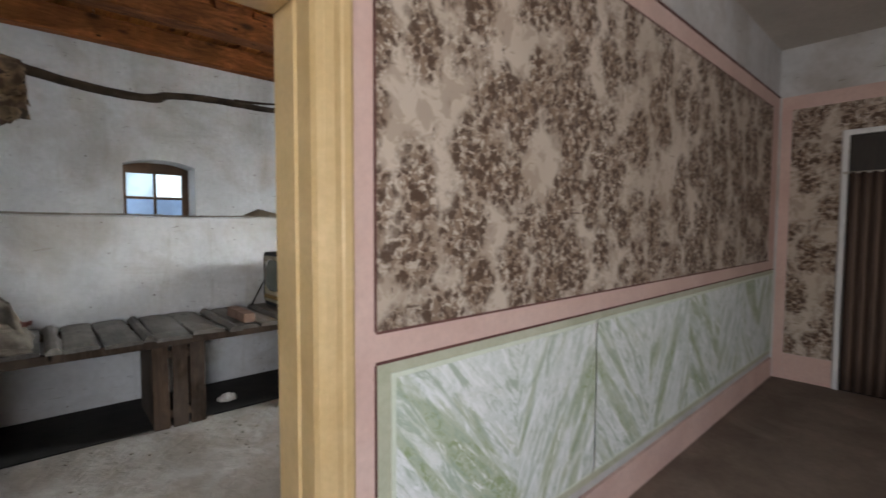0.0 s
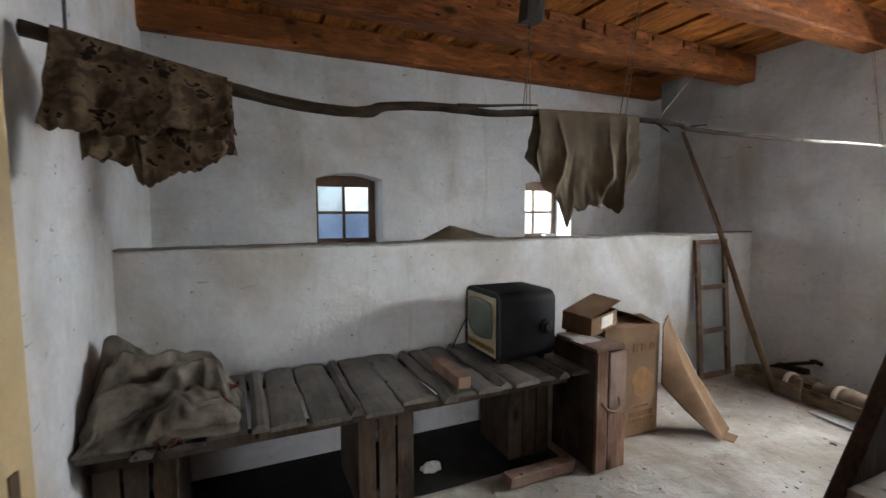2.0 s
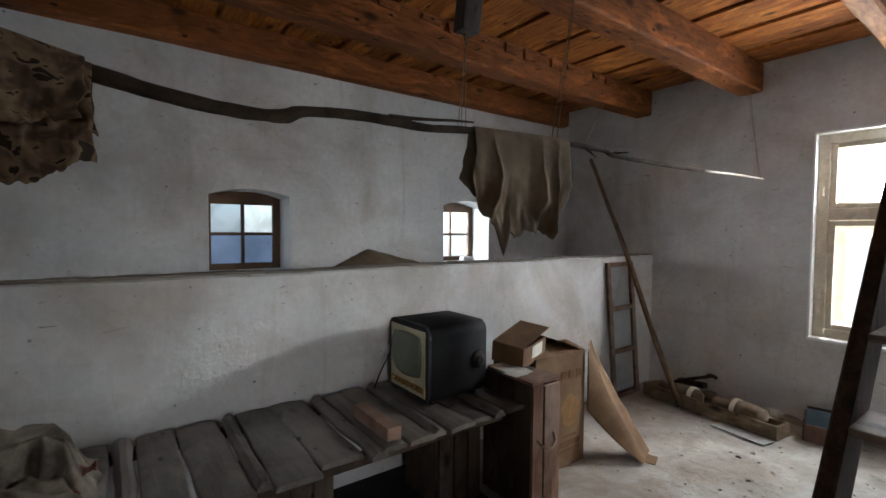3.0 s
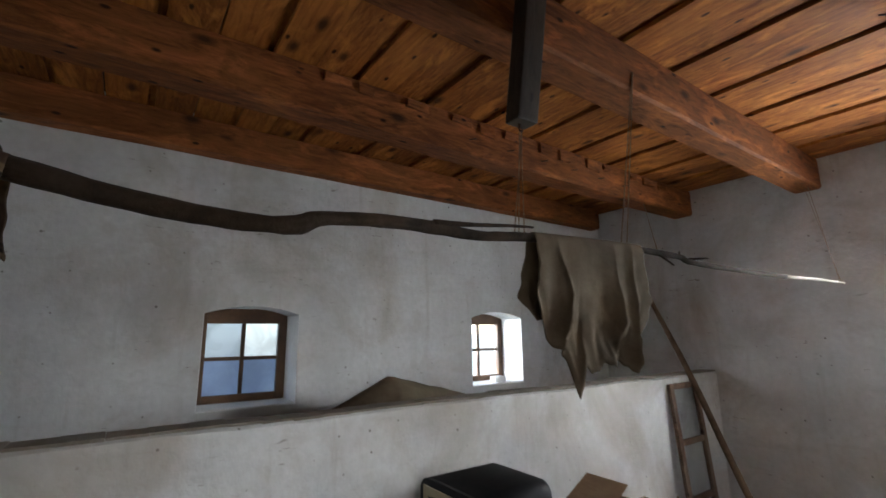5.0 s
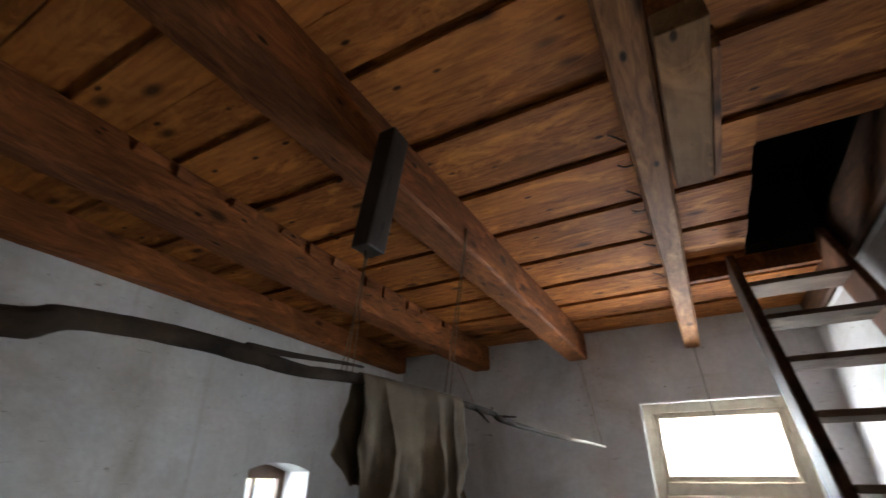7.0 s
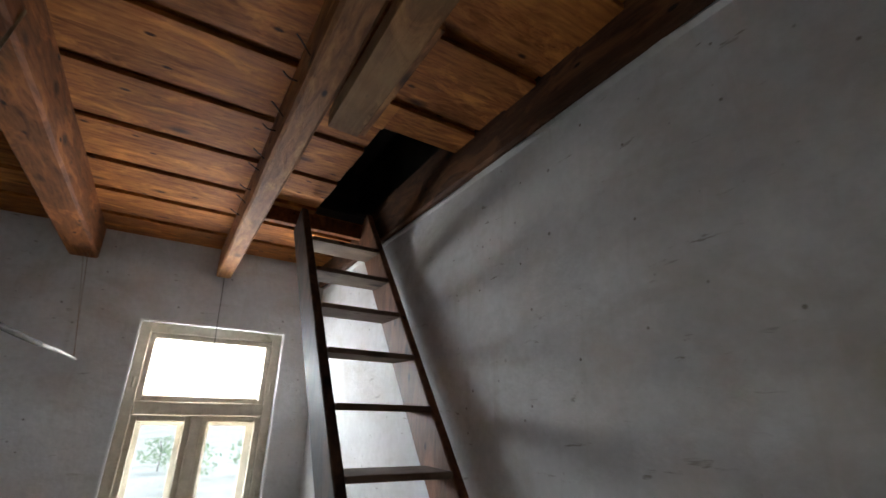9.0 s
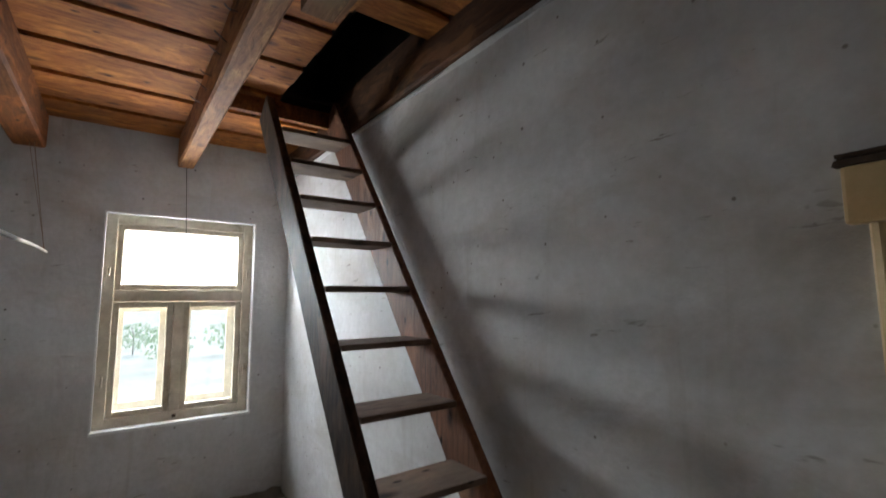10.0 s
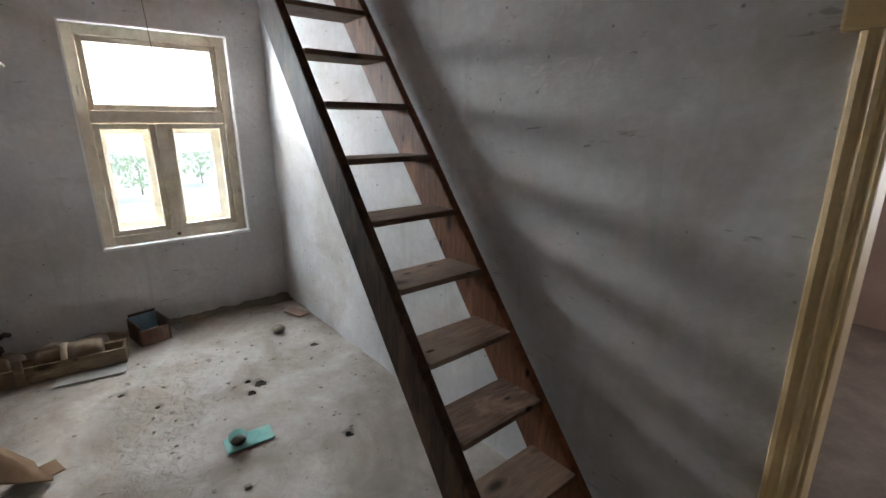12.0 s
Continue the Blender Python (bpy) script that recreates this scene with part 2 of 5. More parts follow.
M["pale_sheet"] = rough_stuff("pale_grey_sheet", (0.26, 0.255, 0.235), (0.36, 0.355, 0.33), 60, 6, 0.35, 0.1, 0.001)
M["trough_wood"] = wood("pale_trough_wood", (0.11, 0.078, 0.048), (0.27, 0.20, 0.13), "y", 0.8, False, (0.22, 0.18, 0.13))
M["red_rag"] = rough_stuff("dull_red_rag", (0.11, 0.035, 0.028), (0.30, 0.15, 0.12), 90, 14, 0.95, 0.4, 0.003, (0.45, 0.40, 0.36), (0.56, 0.62))
M["faded_ink"] = rough_stuff("faded_printing", (0.20, 0.105, 0.042), (0.29, 0.165, 0.072), 30, 14, 0.8, 0.1, 0.001)
M["brick"] = rough_stuff("dusty_brick", (0.19, 0.115, 0.082), (0.29, 0.19, 0.14), 60, 9, 0.9, 0.5, 0.004, (0.26, 0.22, 0.185), (0.5, 0.7))
M["stone"] = rough_stuff("rubble_stone", (0.15, 0.125, 0.10), (0.29, 0.25, 0.20), 40, 8, 0.95, 0.6, 0.006)
M["turquoise"] = rough_stuff("turquoise_tile_board", (0.13, 0.33, 0.30), (0.22, 0.47, 0.43), 60, 9, 0.7, 0.2, 0.002, (0.30, 0.34, 0.30), (0.58, 0.75))
M["blue_paint"] = rough_stuff("faded_blue_tin", (0.16, 0.28, 0.38), (0.27, 0.42, 0.52), 60, 9, 0.5, 0.2, 0.002)
M["pink"] = rough_stuff("pink_distemper", (0.60, 0.42, 0.37), (0.70, 0.53, 0.47), 40, 3, 0.9, 0.3, 0.004, (0.55, 0.42, 0.36), (0.6, 0.8))
M["maroon"] = rough_stuff("maroon_line", (0.10, 0.045, 0.04), (0.17, 0.08, 0.07), 60, 9, 0.8, 0.2, 0.002)
M["sage"] = rough_stuff("sage_border", (0.42, 0.44, 0.32), (0.54, 0.56, 0.44), 60, 6, 0.85, 0.2, 0.002)
M["pale_green"] = rough_stuff("pale_green_line", (0.62, 0.68, 0.58), (0.72, 0.78, 0.68), 60, 6, 0.85, 0.2, 0.002)
M["parlour_white"] = rough_stuff("parlour_ceiling_white", (0.58, 0.55, 0.50), (0.68, 0.65, 0.60), 30, 2, 0.9, 0.3, 0.006)
M["lino"] = rough_stuff("worn_brown_linoleum", (0.14, 0.105, 0.085), (0.24, 0.19, 0.155), 30, 3, 0.75, 0.3, 0.004, (0.24, 0.19, 0.16), (0.58, 0.72))
M["dark_dirt"] = rough_stuff("dark_dirt", (0.15, 0.13, 0.105), (0.25, 0.22, 0.185), 60, 5, 0.95, 0.5, 0.004)
# Ground toned pale so the overexposed view outside shows near white.
M["grass"] = rough_stuff("pale_yard", (0.26, 0.26, 0.20), (0.42, 0.41, 0.34), 8, 0.5, 0.95, 0.5, 0.05)
M["leaf"] = rough_stuff("bush_leaves", (0.09, 0.125, 0.08), (0.12, 0.17, 0.11), 8, 1.5, 0.7, 0.2, 0.01)
def let_through(m, share, color):
    """Thin leaves that pass part of the light."""
    nt = m.node_tree
    t = nt.nodes.new("ShaderNodeBsdfTranslucent")
    t.inputs["Color"].default_value = (*color, 1)
    mixs = nt.nodes.new("ShaderNodeMixShader")
    mixs.inputs[0].default_value = share
    link(nt, nt.nodes["Principled BSDF"].outputs[0], mixs.inputs[1])
    link(nt, t.outputs[0], mixs.inputs[2])
    link(nt, mixs.outputs[0], nt.nodes["Material Output"].inputs["Surface"])


let_through(M["leaf"], 0.5, (0.26, 0.36, 0.20))
# Loft box colour: near black in place of missing light.
M["roof_dark"] = rough_stuff("dark_loft_fill", (0.03, 0.025, 0.02), (0.06, 0.05, 0.04), 30, 3, 0.9, 0.3, 0.01)


def math_node(nt, op, a, b):
    n = nt.nodes.new("ShaderNodeMath")
    n.operation = op
    for sock, v in ((n.inputs[0], a), (n.inputs[1], b)):
        if isinstance(v, (int, float)):
            sock.default_value = v
        else:
            link(nt, v, sock)
    return n.outputs[0]


def warped(nt, vec, scale, amount):
    jog = node(nt, "ShaderNodeTexNoise", Scale=scale, Detail=3.0)
    link(nt, vec, jog.inputs["Vector"])
    n = nt.nodes.new("ShaderNodeVectorMath")
    n.operation = "MULTIPLY_ADD"
    link(nt, jog.outputs["Color"], n.inputs[0])
    n.inputs[1].default_value = (amount,) * 3
    link(nt, vec, n.inputs[2])
    return n.outputs[0]


def wallpaper_material():
    """Toile: clumps of foliage on thin trunks over broken ground lines."""
    m, nt, b, vec = begin("toile_wallpaper", 0.75)
    wash = noise_of(nt, vec, 2.0, 3.0, 0.5)
    col = mixed(nt, ramp(nt, wash, 0.3, 0.7), (0.45, 0.38, 0.31), (0.58, 0.50, 0.42))
    mist = noise_of(nt, vec, 13.0, 3.0, 0.6, 0.6)
    col = mixed(nt, ramp(nt, mist, 0.50, 0.56, 0.0, 0.5), col, (0.30, 0.225, 0.165))
    clump = node(nt, "ShaderNodeTexVoronoi", Scale=1.0)
    link(nt, stretched(nt, warped(nt, vec, 11.0, 0.13), 7.4, 7.4, 5.2), clump.inputs["Vector"])
    mass = ramp(nt, clump.outputs["Distance"], 0.40, 0.74, 1.0, 0.0)
    leaves = noise_of(nt, vec, 44.0, 3.0, 0.6, 0.9)
    dabs = node(nt, "ShaderNodeTexVoronoi", Scale=31.0)
    link(nt, warped(nt, vec, 30.0, 0.07), dabs.inputs["Vector"])
    dab = ramp(nt, dabs.outputs["Distance"], 0.46, 0.60, 1.0, 0.0)
    body = math_node(nt, "MULTIPLY", mass, ramp(nt, leaves, 0.44, 0.50))
    col = mixed(nt, math_node(nt, "MULTIPLY", body, 0.85), col, (0.185, 0.120, 0.080))
    deep = math_node(nt, "MULTIPLY", math_node(nt, "MULTIPLY", ramp(nt, mass, 0.10, 0.55), dab), ramp(nt, noise_of(nt, vec, 19.0, 3.0), 0.38, 0.50))
    col = mixed(nt, math_node(nt, "MULTIPLY", deep, 0.9), col, (0.078, 0.047, 0.031))
    stem = noise_of(nt, stretched(nt, warped(nt, vec, 12.0, 0.05), 1.0, 1.0, 0.16), 42.0, 2.0, 0.5)
    col = mixed(nt, math_node(nt, "MULTIPLY", ramp(nt, stem, 0.66, 0.70), ramp(nt, mist, 0.42, 0.54, 0.0, 0.8)), col, (0.09, 0.06, 0.045))
    line = noise_of(nt, stretched(nt, vec, 0.12, 0.12, 1.0), 55.0, 2.0, 0.5)
    col = mixed(nt, math_node(nt, "MULTIPLY", ramp(nt, line, 0.64, 0.70), ramp(nt, noise_of(nt, vec, 7.0, 2.0), 0.50, 0.60, 0.0, 0.75)), col, (0.11, 0.075, 0.055))
    link(nt, col, b.inputs["Base Color"])
    bumped(nt, b, wash, 0.1, 0.003)
    return m


def marble_material(name, lean):
    m, nt, b, vec = begin(name, 0.7)
    mp = nt.nodes.new("ShaderNodeMapping")
    turn = nt.nodes.new("ShaderNodeMapping")
    turn.inputs["Rotation"].default_value = (0, radians(lean), 0)
    link(nt, vec, turn.inputs["Vector"])
    mp.inputs["Scale"].default_value = (6.5, 6.5, 1.2)
    link(nt, turn.outputs[0], mp.inputs["Vector"])
    broad = noise_of(nt, mp.outputs[0], 1.0, 6, 0.62, 0.8)
    fine = noise_of(nt, mp.outputs[0], 3.4, 7, 0.68, 1.6)
    rag = noise_of(nt, vec, 30.0, 5, 0.7, 1.0)
    col = mixed(nt, ramp(nt, rag, 0.35, 0.68), (0.60, 0.66, 0.62), (0.82, 0.85, 0.86))
    col = mixed(nt, ramp(nt, broad, 0.52, 0.60, 0.0, 0.85), col, (0.42, 0.49, 0.35))
    col = mixed(nt, ramp(nt, fine, 0.52, 0.60, 0.0, 0.8), col, (0.36, 0.45, 0.36))
    col = mixed(nt, ramp(nt, fine, 0.44, 0.38, 0.0, 0.9), col, (0.84, 0.87, 0.88))
    col = mixed(nt, math_node(nt, "MULTIPLY", ramp(nt, broad, 0.57, 0.64), ramp(nt, rag, 0.46, 0.60, 0.0, 0.85)), col, (0.27, 0.34, 0.17))
    link(nt, col, b.inputs["Base Color"])
    bumped(nt, b, fine, 0.1, 0.003)
    return m


def floral_material():
    m, nt, b, vec = begin("floral_rag", 0.95)
    a = noise_of(nt, vec, 10, 2, 0.5, 0.6)
    c = noise_of(nt, vec, 21, 2, 0.55, 0.5)
    base = mixed(nt, ramp(nt, c, 0.35, 0.7), (0.060, 0.040, 0.024), (0.20, 0.140, 0.082))
    col = mixed(nt, ramp(nt, a, 0.53, 0.60, 0.0, 0.8), base, (0.050, 0.028, 0.018))
    col = mixed(nt, ramp(nt, c, 0.60, 0.63, 0.0, 0.95), col, (0.012, 0.008, 0.006))
    link(nt, col, b.inputs["Base Color"])
    bumped(nt, b, c, 0.3, 0.003)
    return m


def striped_material():
    m, nt, b, vec = begin("striped_curtain", 0.9)
    w = nt.nodes.new("ShaderNodeTexWave")
    w.bands_direction = "Y"
    w.inputs["Scale"].default_value, w.inputs["Distortion"].default_value = 5.0, 0.6
    link(nt, vec, w.inputs["Vector"])
    n = noise_of(nt, vec, 120, 3)
    col = mixed(nt, ramp(nt, w.outputs[0], 0.3, 0.7), (0.055, 0.036, 0.028), (0.17, 0.12, 0.095))
    col = mixed(nt, ramp(nt, n, 0.4, 0.7, 0, 0.3), col, (0.06, 0.04, 0.03))
    link(nt, col, b.inputs["Base Color"])
    return m


def glass_material(name, tint, rough, dirt):
    m, nt, b, vec = begin(name, rough)
    b.inputs["Transmission Weight"].default_value = 1.0
    b.inputs["IOR"].default_value = 1.45
    if dirt > 0.2:
        mottle = noise_of(nt, vec, 6.5, 4, 0.6, 0.8)
        link(nt, mixed(nt, ramp(nt, mottle, 0.38, 0.62), tuple(c * 0.8 for c in tint), tuple(min(1.0, c * 1.25) for c in tint)), b.inputs["Base Color"])
    else:
        b.inputs["Base Color"].default_value = (*tint, 1)
    # Translucent share on clear panes adds a white haze over the view.
    d = nt.nodes.new("ShaderNodeBsdfTranslucent" if dirt < 0.13 else "ShaderNodeBsdfDiffuse")
    d.inputs["Color"].default_value = (0.5, 0.5, 0.48, 1)
    mixs = nt.nodes.new("ShaderNodeMixShader")
    link(nt, ramp(nt, noise_of(nt, vec, 7, 5), 0.3, 0.8, dirt * 0.3, dirt), mixs.inputs[0])
    link(nt, b.outputs[0], mixs.inputs[1])
    link(nt, d.outputs[0], mixs.inputs[2])
    link(nt, mixs.outputs[0], nt.nodes["Material Output"].inputs["Surface"])
    return m


M["wallpaper"] = wallpaper_material()
M["marble_l"] = marble_material("green_marbling_left", 40)
M["marble_r"] = marble_material("green_marbling_right", -28)
M["floral"] = floral_material()
M["striped"] = striped_material()
M["glass"] = glass_material("clear_window_glass", (0.97, 0.99, 0.98), 0.0, 0.045)
# Tints put each pane's brightness into the glass by dimming the lamp behind.
M["blue_glass"] = glass_material("bluish_dimmed_glass", (0.05, 0.07, 0.115), 0.3, 0.25)
M["pale_glass"] = glass_material("pale_dimmed_glass", (0.135, 0.155, 0.18), 0.3, 0.25)
M["bright_glass"] = glass_material("slightly_dimmed_glass", (0.30, 0.32, 0.34), 0.3, 0.25)
M["dome_glass"] = glass_material("smoky_dome_glass", (0.55, 0.60, 0.60), 0.03, 0.15)
# Near-black fill: dirt with the shade inside the floor holes in its colour.
M["pit"] = rough_stuff("dark_pit", (0.012, 0.010, 0.008), (0.07, 0.055, 0.042), 50, 14, 0.95, 0.6, 0.006)
M["clay"] = rough_stuff("dusty_clay", (0.10, 0.07, 0.045), (0.21, 0.155, 0.105), 60, 7, 0.9, 0.4, 0.004, (0.27, 0.235, 0.185), (0.58, 0.76))
M["dusty_glass"] = glass_material("dusty_window_glass", (0.90, 0.94, 0.97), 0.05, 0.16)

# ---- mesh helpers ----
def box(bm, x0, y0, z0, x1, y1, z1, bevel=0.0, m=None, jitter=0.0):
    verts = bmesh.ops.create_cube(bm, size=1.0)["verts"]
    for v in verts:
        v.co = Vector((x0 + (v.co.x + 0.5) * (x1 - x0), y0 + (v.co.y + 0.5) * (y1 - y0), z0 + (v.co.z + 0.5) * (z1 - z0)))
        if jitter:
            v.co += Vector([random.uniform(-jitter, jitter) for _ in range(3)])
    if bevel:
        edges = list({e for v in verts for e in v.link_edges})
        r = bmesh.ops.bevel(bm, geom=edges, offset=bevel, segments=2, profile=0.6, affect="EDGES")
        verts = list({v for f in r["faces"] for v in f.verts} | {v for v in verts if v.is_valid})
    if m is not None:
        bmesh.ops.transform(bm, matrix=m, verts=[v for v in verts if v.is_valid])
    return verts


def prism(bm, outline, axis, a, b):
    """A prism over a closed outline of 2D points, from a to b along an axis."""
    def at(p, d):
        return {"x": (d, p[0], p[1]), "y": (p[0], d, p[1]), "z": (p[0], p[1], d)}[axis]
    lo = [bm.verts.new(at(p, a)) for p in outline]
    hi = [bm.verts.new(at(p, b)) for p in outline]
    n = len(outline)
    for i in range(n):
        bm.faces.new((lo[i], lo[(i + 1) % n], hi[(i + 1) % n], hi[i]))
    bm.faces.new(lo[::-1])
    bm.faces.new(hi)
    bmesh.ops.recalc_face_normals(bm, faces=bm.faces[:])


def tube(bm, points, radii, sides=8, wobble=0.0):
    rings = []
    pts = [Vector(p) for p in points]
    for i, p in enumerate(pts):
        d = (pts[min(i + 1, len(pts) - 1)] - pts[max(i - 1, 0)]).normalized()
        u = d.orthogonal().normalized() if abs(d.z) > 0.95 else d.cross(Vector((0, 0, 1))).normalized()
        w = d.cross(u)
        r = radii[i] if isinstance(radii, (list, tuple)) else radii
        rings.append([bm.verts.new(p + (u * math.cos(a) + w * math.sin(a)) * r * (1 + random.uniform(-wobble, wobble)))
                      for a in (2 * math.pi * k / sides for k in range(sides))])
    for q, s in zip(rings, rings[1:]):
        for k in range(sides):
            bm.faces.new((q[k], q[(k + 1) % sides], s[(k + 1) % sides], s[k]))
    bm.faces.new(rings[0])
    bm.faces.new(rings[-1])
    bmesh.ops.recalc_face_normals(bm, faces=bm.faces[:])


def smooth_path(points, steps=6):
    """A soft curve through points (Catmull-Rom)."""
    p = [Vector(points[0])] + [Vector(q) for q in points] + [Vector(points[-1])]
    out = []
    for i in range(1, len(p) - 2):
        for s in range(steps):
            t = s / steps
            out.append(0.5 * (2 * p[i] + (p[i + 1] - p[i - 1]) * t + (2 * p[i - 1] - 5 * p[i] + 4 * p[i + 1] - p[i + 2]) * t ** 2
                              + (3 * p[i] - p[i - 1] - 3 * p[i + 1] + p[i + 2]) * t ** 3))
    return out + [p[-2]]


def sheet(bm, nu, nv, f, thick=0.006):
    """A cloth or card: f(u, v) gives its place; it gets a second side at the given thickness."""
    g = [[Vector(f(i / nu, j / nv)) for j in range(nv + 1)] for i in range(nu + 1)]
    top, low = [], []
    for i in range(nu + 1):
        a, b = [], []
        for j in range(nv + 1):
            du = g[min(i + 1, nu)][j] - g[max(i - 1, 0)][j]
            dv = g[i][min(j + 1, nv)] - g[i][max(j - 1, 0)]
            n = du.cross(dv)
            n = n.normalized() * thick if n.length > 1e-9 else Vector((0, 0, thick))
            a.append(bm.verts.new(g[i][j]))
            b.append(bm.verts.new(g[i][j] - n))
        top.append(a)
        low.append(b)
    for i in range(nu):
        for j in range(nv):
            bm.faces.new((top[i][j], top[i + 1][j], top[i + 1][j + 1], top[i][j + 1]))
            bm.faces.new((low[i][j + 1], low[i + 1][j + 1], low[i + 1][j], low[i][j]))
    for i in range(nu):
        bm.faces.new((top[i + 1][0], top[i][0], low[i][0], low[i + 1][0]))
        bm.faces.new((top[i][nv], top[i + 1][nv], low[i + 1][nv], low[i][nv]))
    for j in range(nv):
        bm.faces.new((top[0][j], top[0][j + 1], low[0][j + 1], low[0][j]))
        bm.faces.new((top[nu][j + 1], top[nu][j], low[nu][j], low[nu][j + 1]))


def part(name, bm, material, parent=None, label="", soft=False):
    me = bpy.data.meshes.new(name)
    if soft:
        for f in bm.faces:
            f.smooth = True
    bm.to_mesh(me)
    bm.free()
    me.materials.append(M[material])
    ob = new(name, me)
    if parent is not None:
        ob.parent = parent
    return tagged(ob, label)


def boxes(*rows, bevel=0.0, m=None, jitter=0.0):
    bm = bmesh.new()
    for r in rows:
        box(bm, *r, bevel=bevel, m=m, jitter=jitter)
    return bm


def thing(name, label, category, group="", at=(0, 0, 0)):
    ob = tagged(new(name), label, category, group)
    ob.matrix_basis = Matrix.Translation(at)
    return ob


def structure(name, bm, material, label, category):
    return tagged(part(name, bm, material), label, category, kind="structure")


def nz(x, y, z=0.0):
    return noise.noise(Vector((x, y, z)))


# ---- the shell ----
XW, XE, YS, YN, TOP = -0.60, 4.705, 1.215, 5.125, 3.08
PY = 1.05          # the parlour's side of the dividing wall


PITS = ((3.20, 1.97, 0.05), (3.12, 2.05, 0.035), (3.27, 2.03, 0.03), (3.50, 1.455, 0.045), (3.62, 2.72, 0.03), (3.33, 2.55, 0.025), (2.35, 1.75, 0.03))   # worn holes in the concrete


def ground_sheet(x0, y0, x1, y1, z, step, lumps):
    bm = bmesh.new()
    nx, ny = max(1, round((x1 - x0) / step)), max(1, round((y1 - y0) / step))
    rows = [[bm.verts.new((x0 + (x1 - x0) * i / nx, y0 + (y1 - y0) * j / ny, 0)) for j in range(ny + 1)] for i in range(nx + 1)]
    for r in rows:
        for v in r:
            v.co.z = z + lumps * (nz(v.co.x * 2.2, v.co.y * 2.2) + 0.6 * nz(v.co.x * 7, v.co.y * 7, 3) - 0.5 * abs(nz(v.co.x * 15, v.co.y * 15, 6)))
            for px, py, pr in PITS if lumps else ():
                q = math.hypot(v.co.x - px, v.co.y - py) / (pr * (1 + 0.5 * nz(v.co.x * 25, v.co.y * 25, 1)))
                v.co.z += 0.007 * math.exp(-((q - 1.25) / 0.3) ** 2) - 0.03 * max(0.0, 1 - q * q)
    for i in range(nx):
        for j in range(ny):
            bm.faces.new((rows[i][j], rows[i + 1][j], rows[i + 1][j + 1], rows[i][j + 1]))
    for f in bm.faces:
        f.smooth = True
    return bm


structure("floor", ground_sheet(XW - 0.2, PY + 0.02, XE + 0.2, YN + 0.2, -0.005, 0.019, 0.008), "concrete", "rough dusty grey concrete floor with stains and chips", "floor")
structure("floor_parlour", boxes((-1.8, -2.4, -0.06, XE + 0.1, PY + 0.02, 0.0)), "lino", "worn dark brown linoleum floor of the parlour", "floor")
structure("ground", boxes((-400, -400, -0.6, 400, 400, -0.35)), "grass", "pale yard with thin grass around the house", "ground")


def arch_top(x0, x1, z0, rise, top, n=10):
    """The outline of the wall above a shallow arched opening."""
    pts = [(x0 + (x1 - x0) * k / n, z0 + rise * (1 - (2 * k / n - 1) ** 2)) for k in range(n + 1)]
    return pts + [(x1, top), (x0, top)]


def north_wall():
    bm = bmesh.new()
    y0, y1, top = YN, YN + 0.42, 3.3
    xs = [XW - 0.35, 0.613, 1.217, 2.761, 3.383, XE + 0.45]
    for a, b in ((0, 1), (2, 3), (4, 5)):
        box(bm, xs[a], y0, -0.4, xs[b], y1, top)
    for a, b in ((1, 2), (3, 4)):
        box(bm, xs[a], y0, -0.4, xs[b], y1, 1.25)
        prism(bm, arch_top(xs[a], xs[b], 1.850, 0.055, top), "y", y0, y1)
    return bm


structure("wall_north", north_wall(), "plaster", "grey-white limewashed wall with two small arched windows", "wall")
WY0, WY1, WZ0, WZ1 = 1.520, 2.622, 0.725, 2.402
structure("wall_east", boxes((XE, -2.5, -0.4, XE + 0.42, WY0, 3.3), (XE, WY1, -0.4, XE + 0.42, YN, 3.3), (XE, WY0, -0.4, XE + 0.42, WY1, WZ0), (XE, WY0, WZ1, XE + 0.42, WY1, 3.2)),
          "plaster", "grey-white limewashed end wall with a tall window", "wall")
structure("wall_west", boxes((XW - 0.3, YS, -0.4, XW, YN, 3.2)), "plaster", "grey-white limewashed wall behind the door", "wall")
DX0, DX1, DZ = -0.515, 0.53, 1.85
structure("wall_south", boxes((-1.8, PY, -0.4, DX0, YS, 3.2), (DX1, PY, -0.4, XE, YS, 3.2), (DX0, PY, DZ, DX1, YS, 3.2)), "plaster", "stained grey limewashed dividing wall with a doorway", "wall")
# West wall is unseen; the south wall's opening is added for the lamp.
structure("wall_parlour_west", boxes((-2.0, -2.5, -0.4, -1.8, PY + 0.14, 3.2)), "parlour_white", "unseen plain white wall closing the parlour", "wall")
structure("wall_parlour_south", boxes((-1.8, -2.5, -0.4, -1.65, -2.3, 3.2), (-0.55, -2.5, -0.4, XE, -2.3, 3.2), (-1.65, -2.5, -0.4, -0.55, -2.3, 0.85), (-1.65, -2.5, 2.35, -0.55, -2.3, 3.2)), "pink", "plain pale pink parlour wall with an opening added for the lamp", "wall")
structure("ceiling_parlour", boxes((-1.8, -2.4, 2.755, XE, PY, 2.95)), "parlour_white", "plain off-white plastered parlour ceiling", "ceiling")


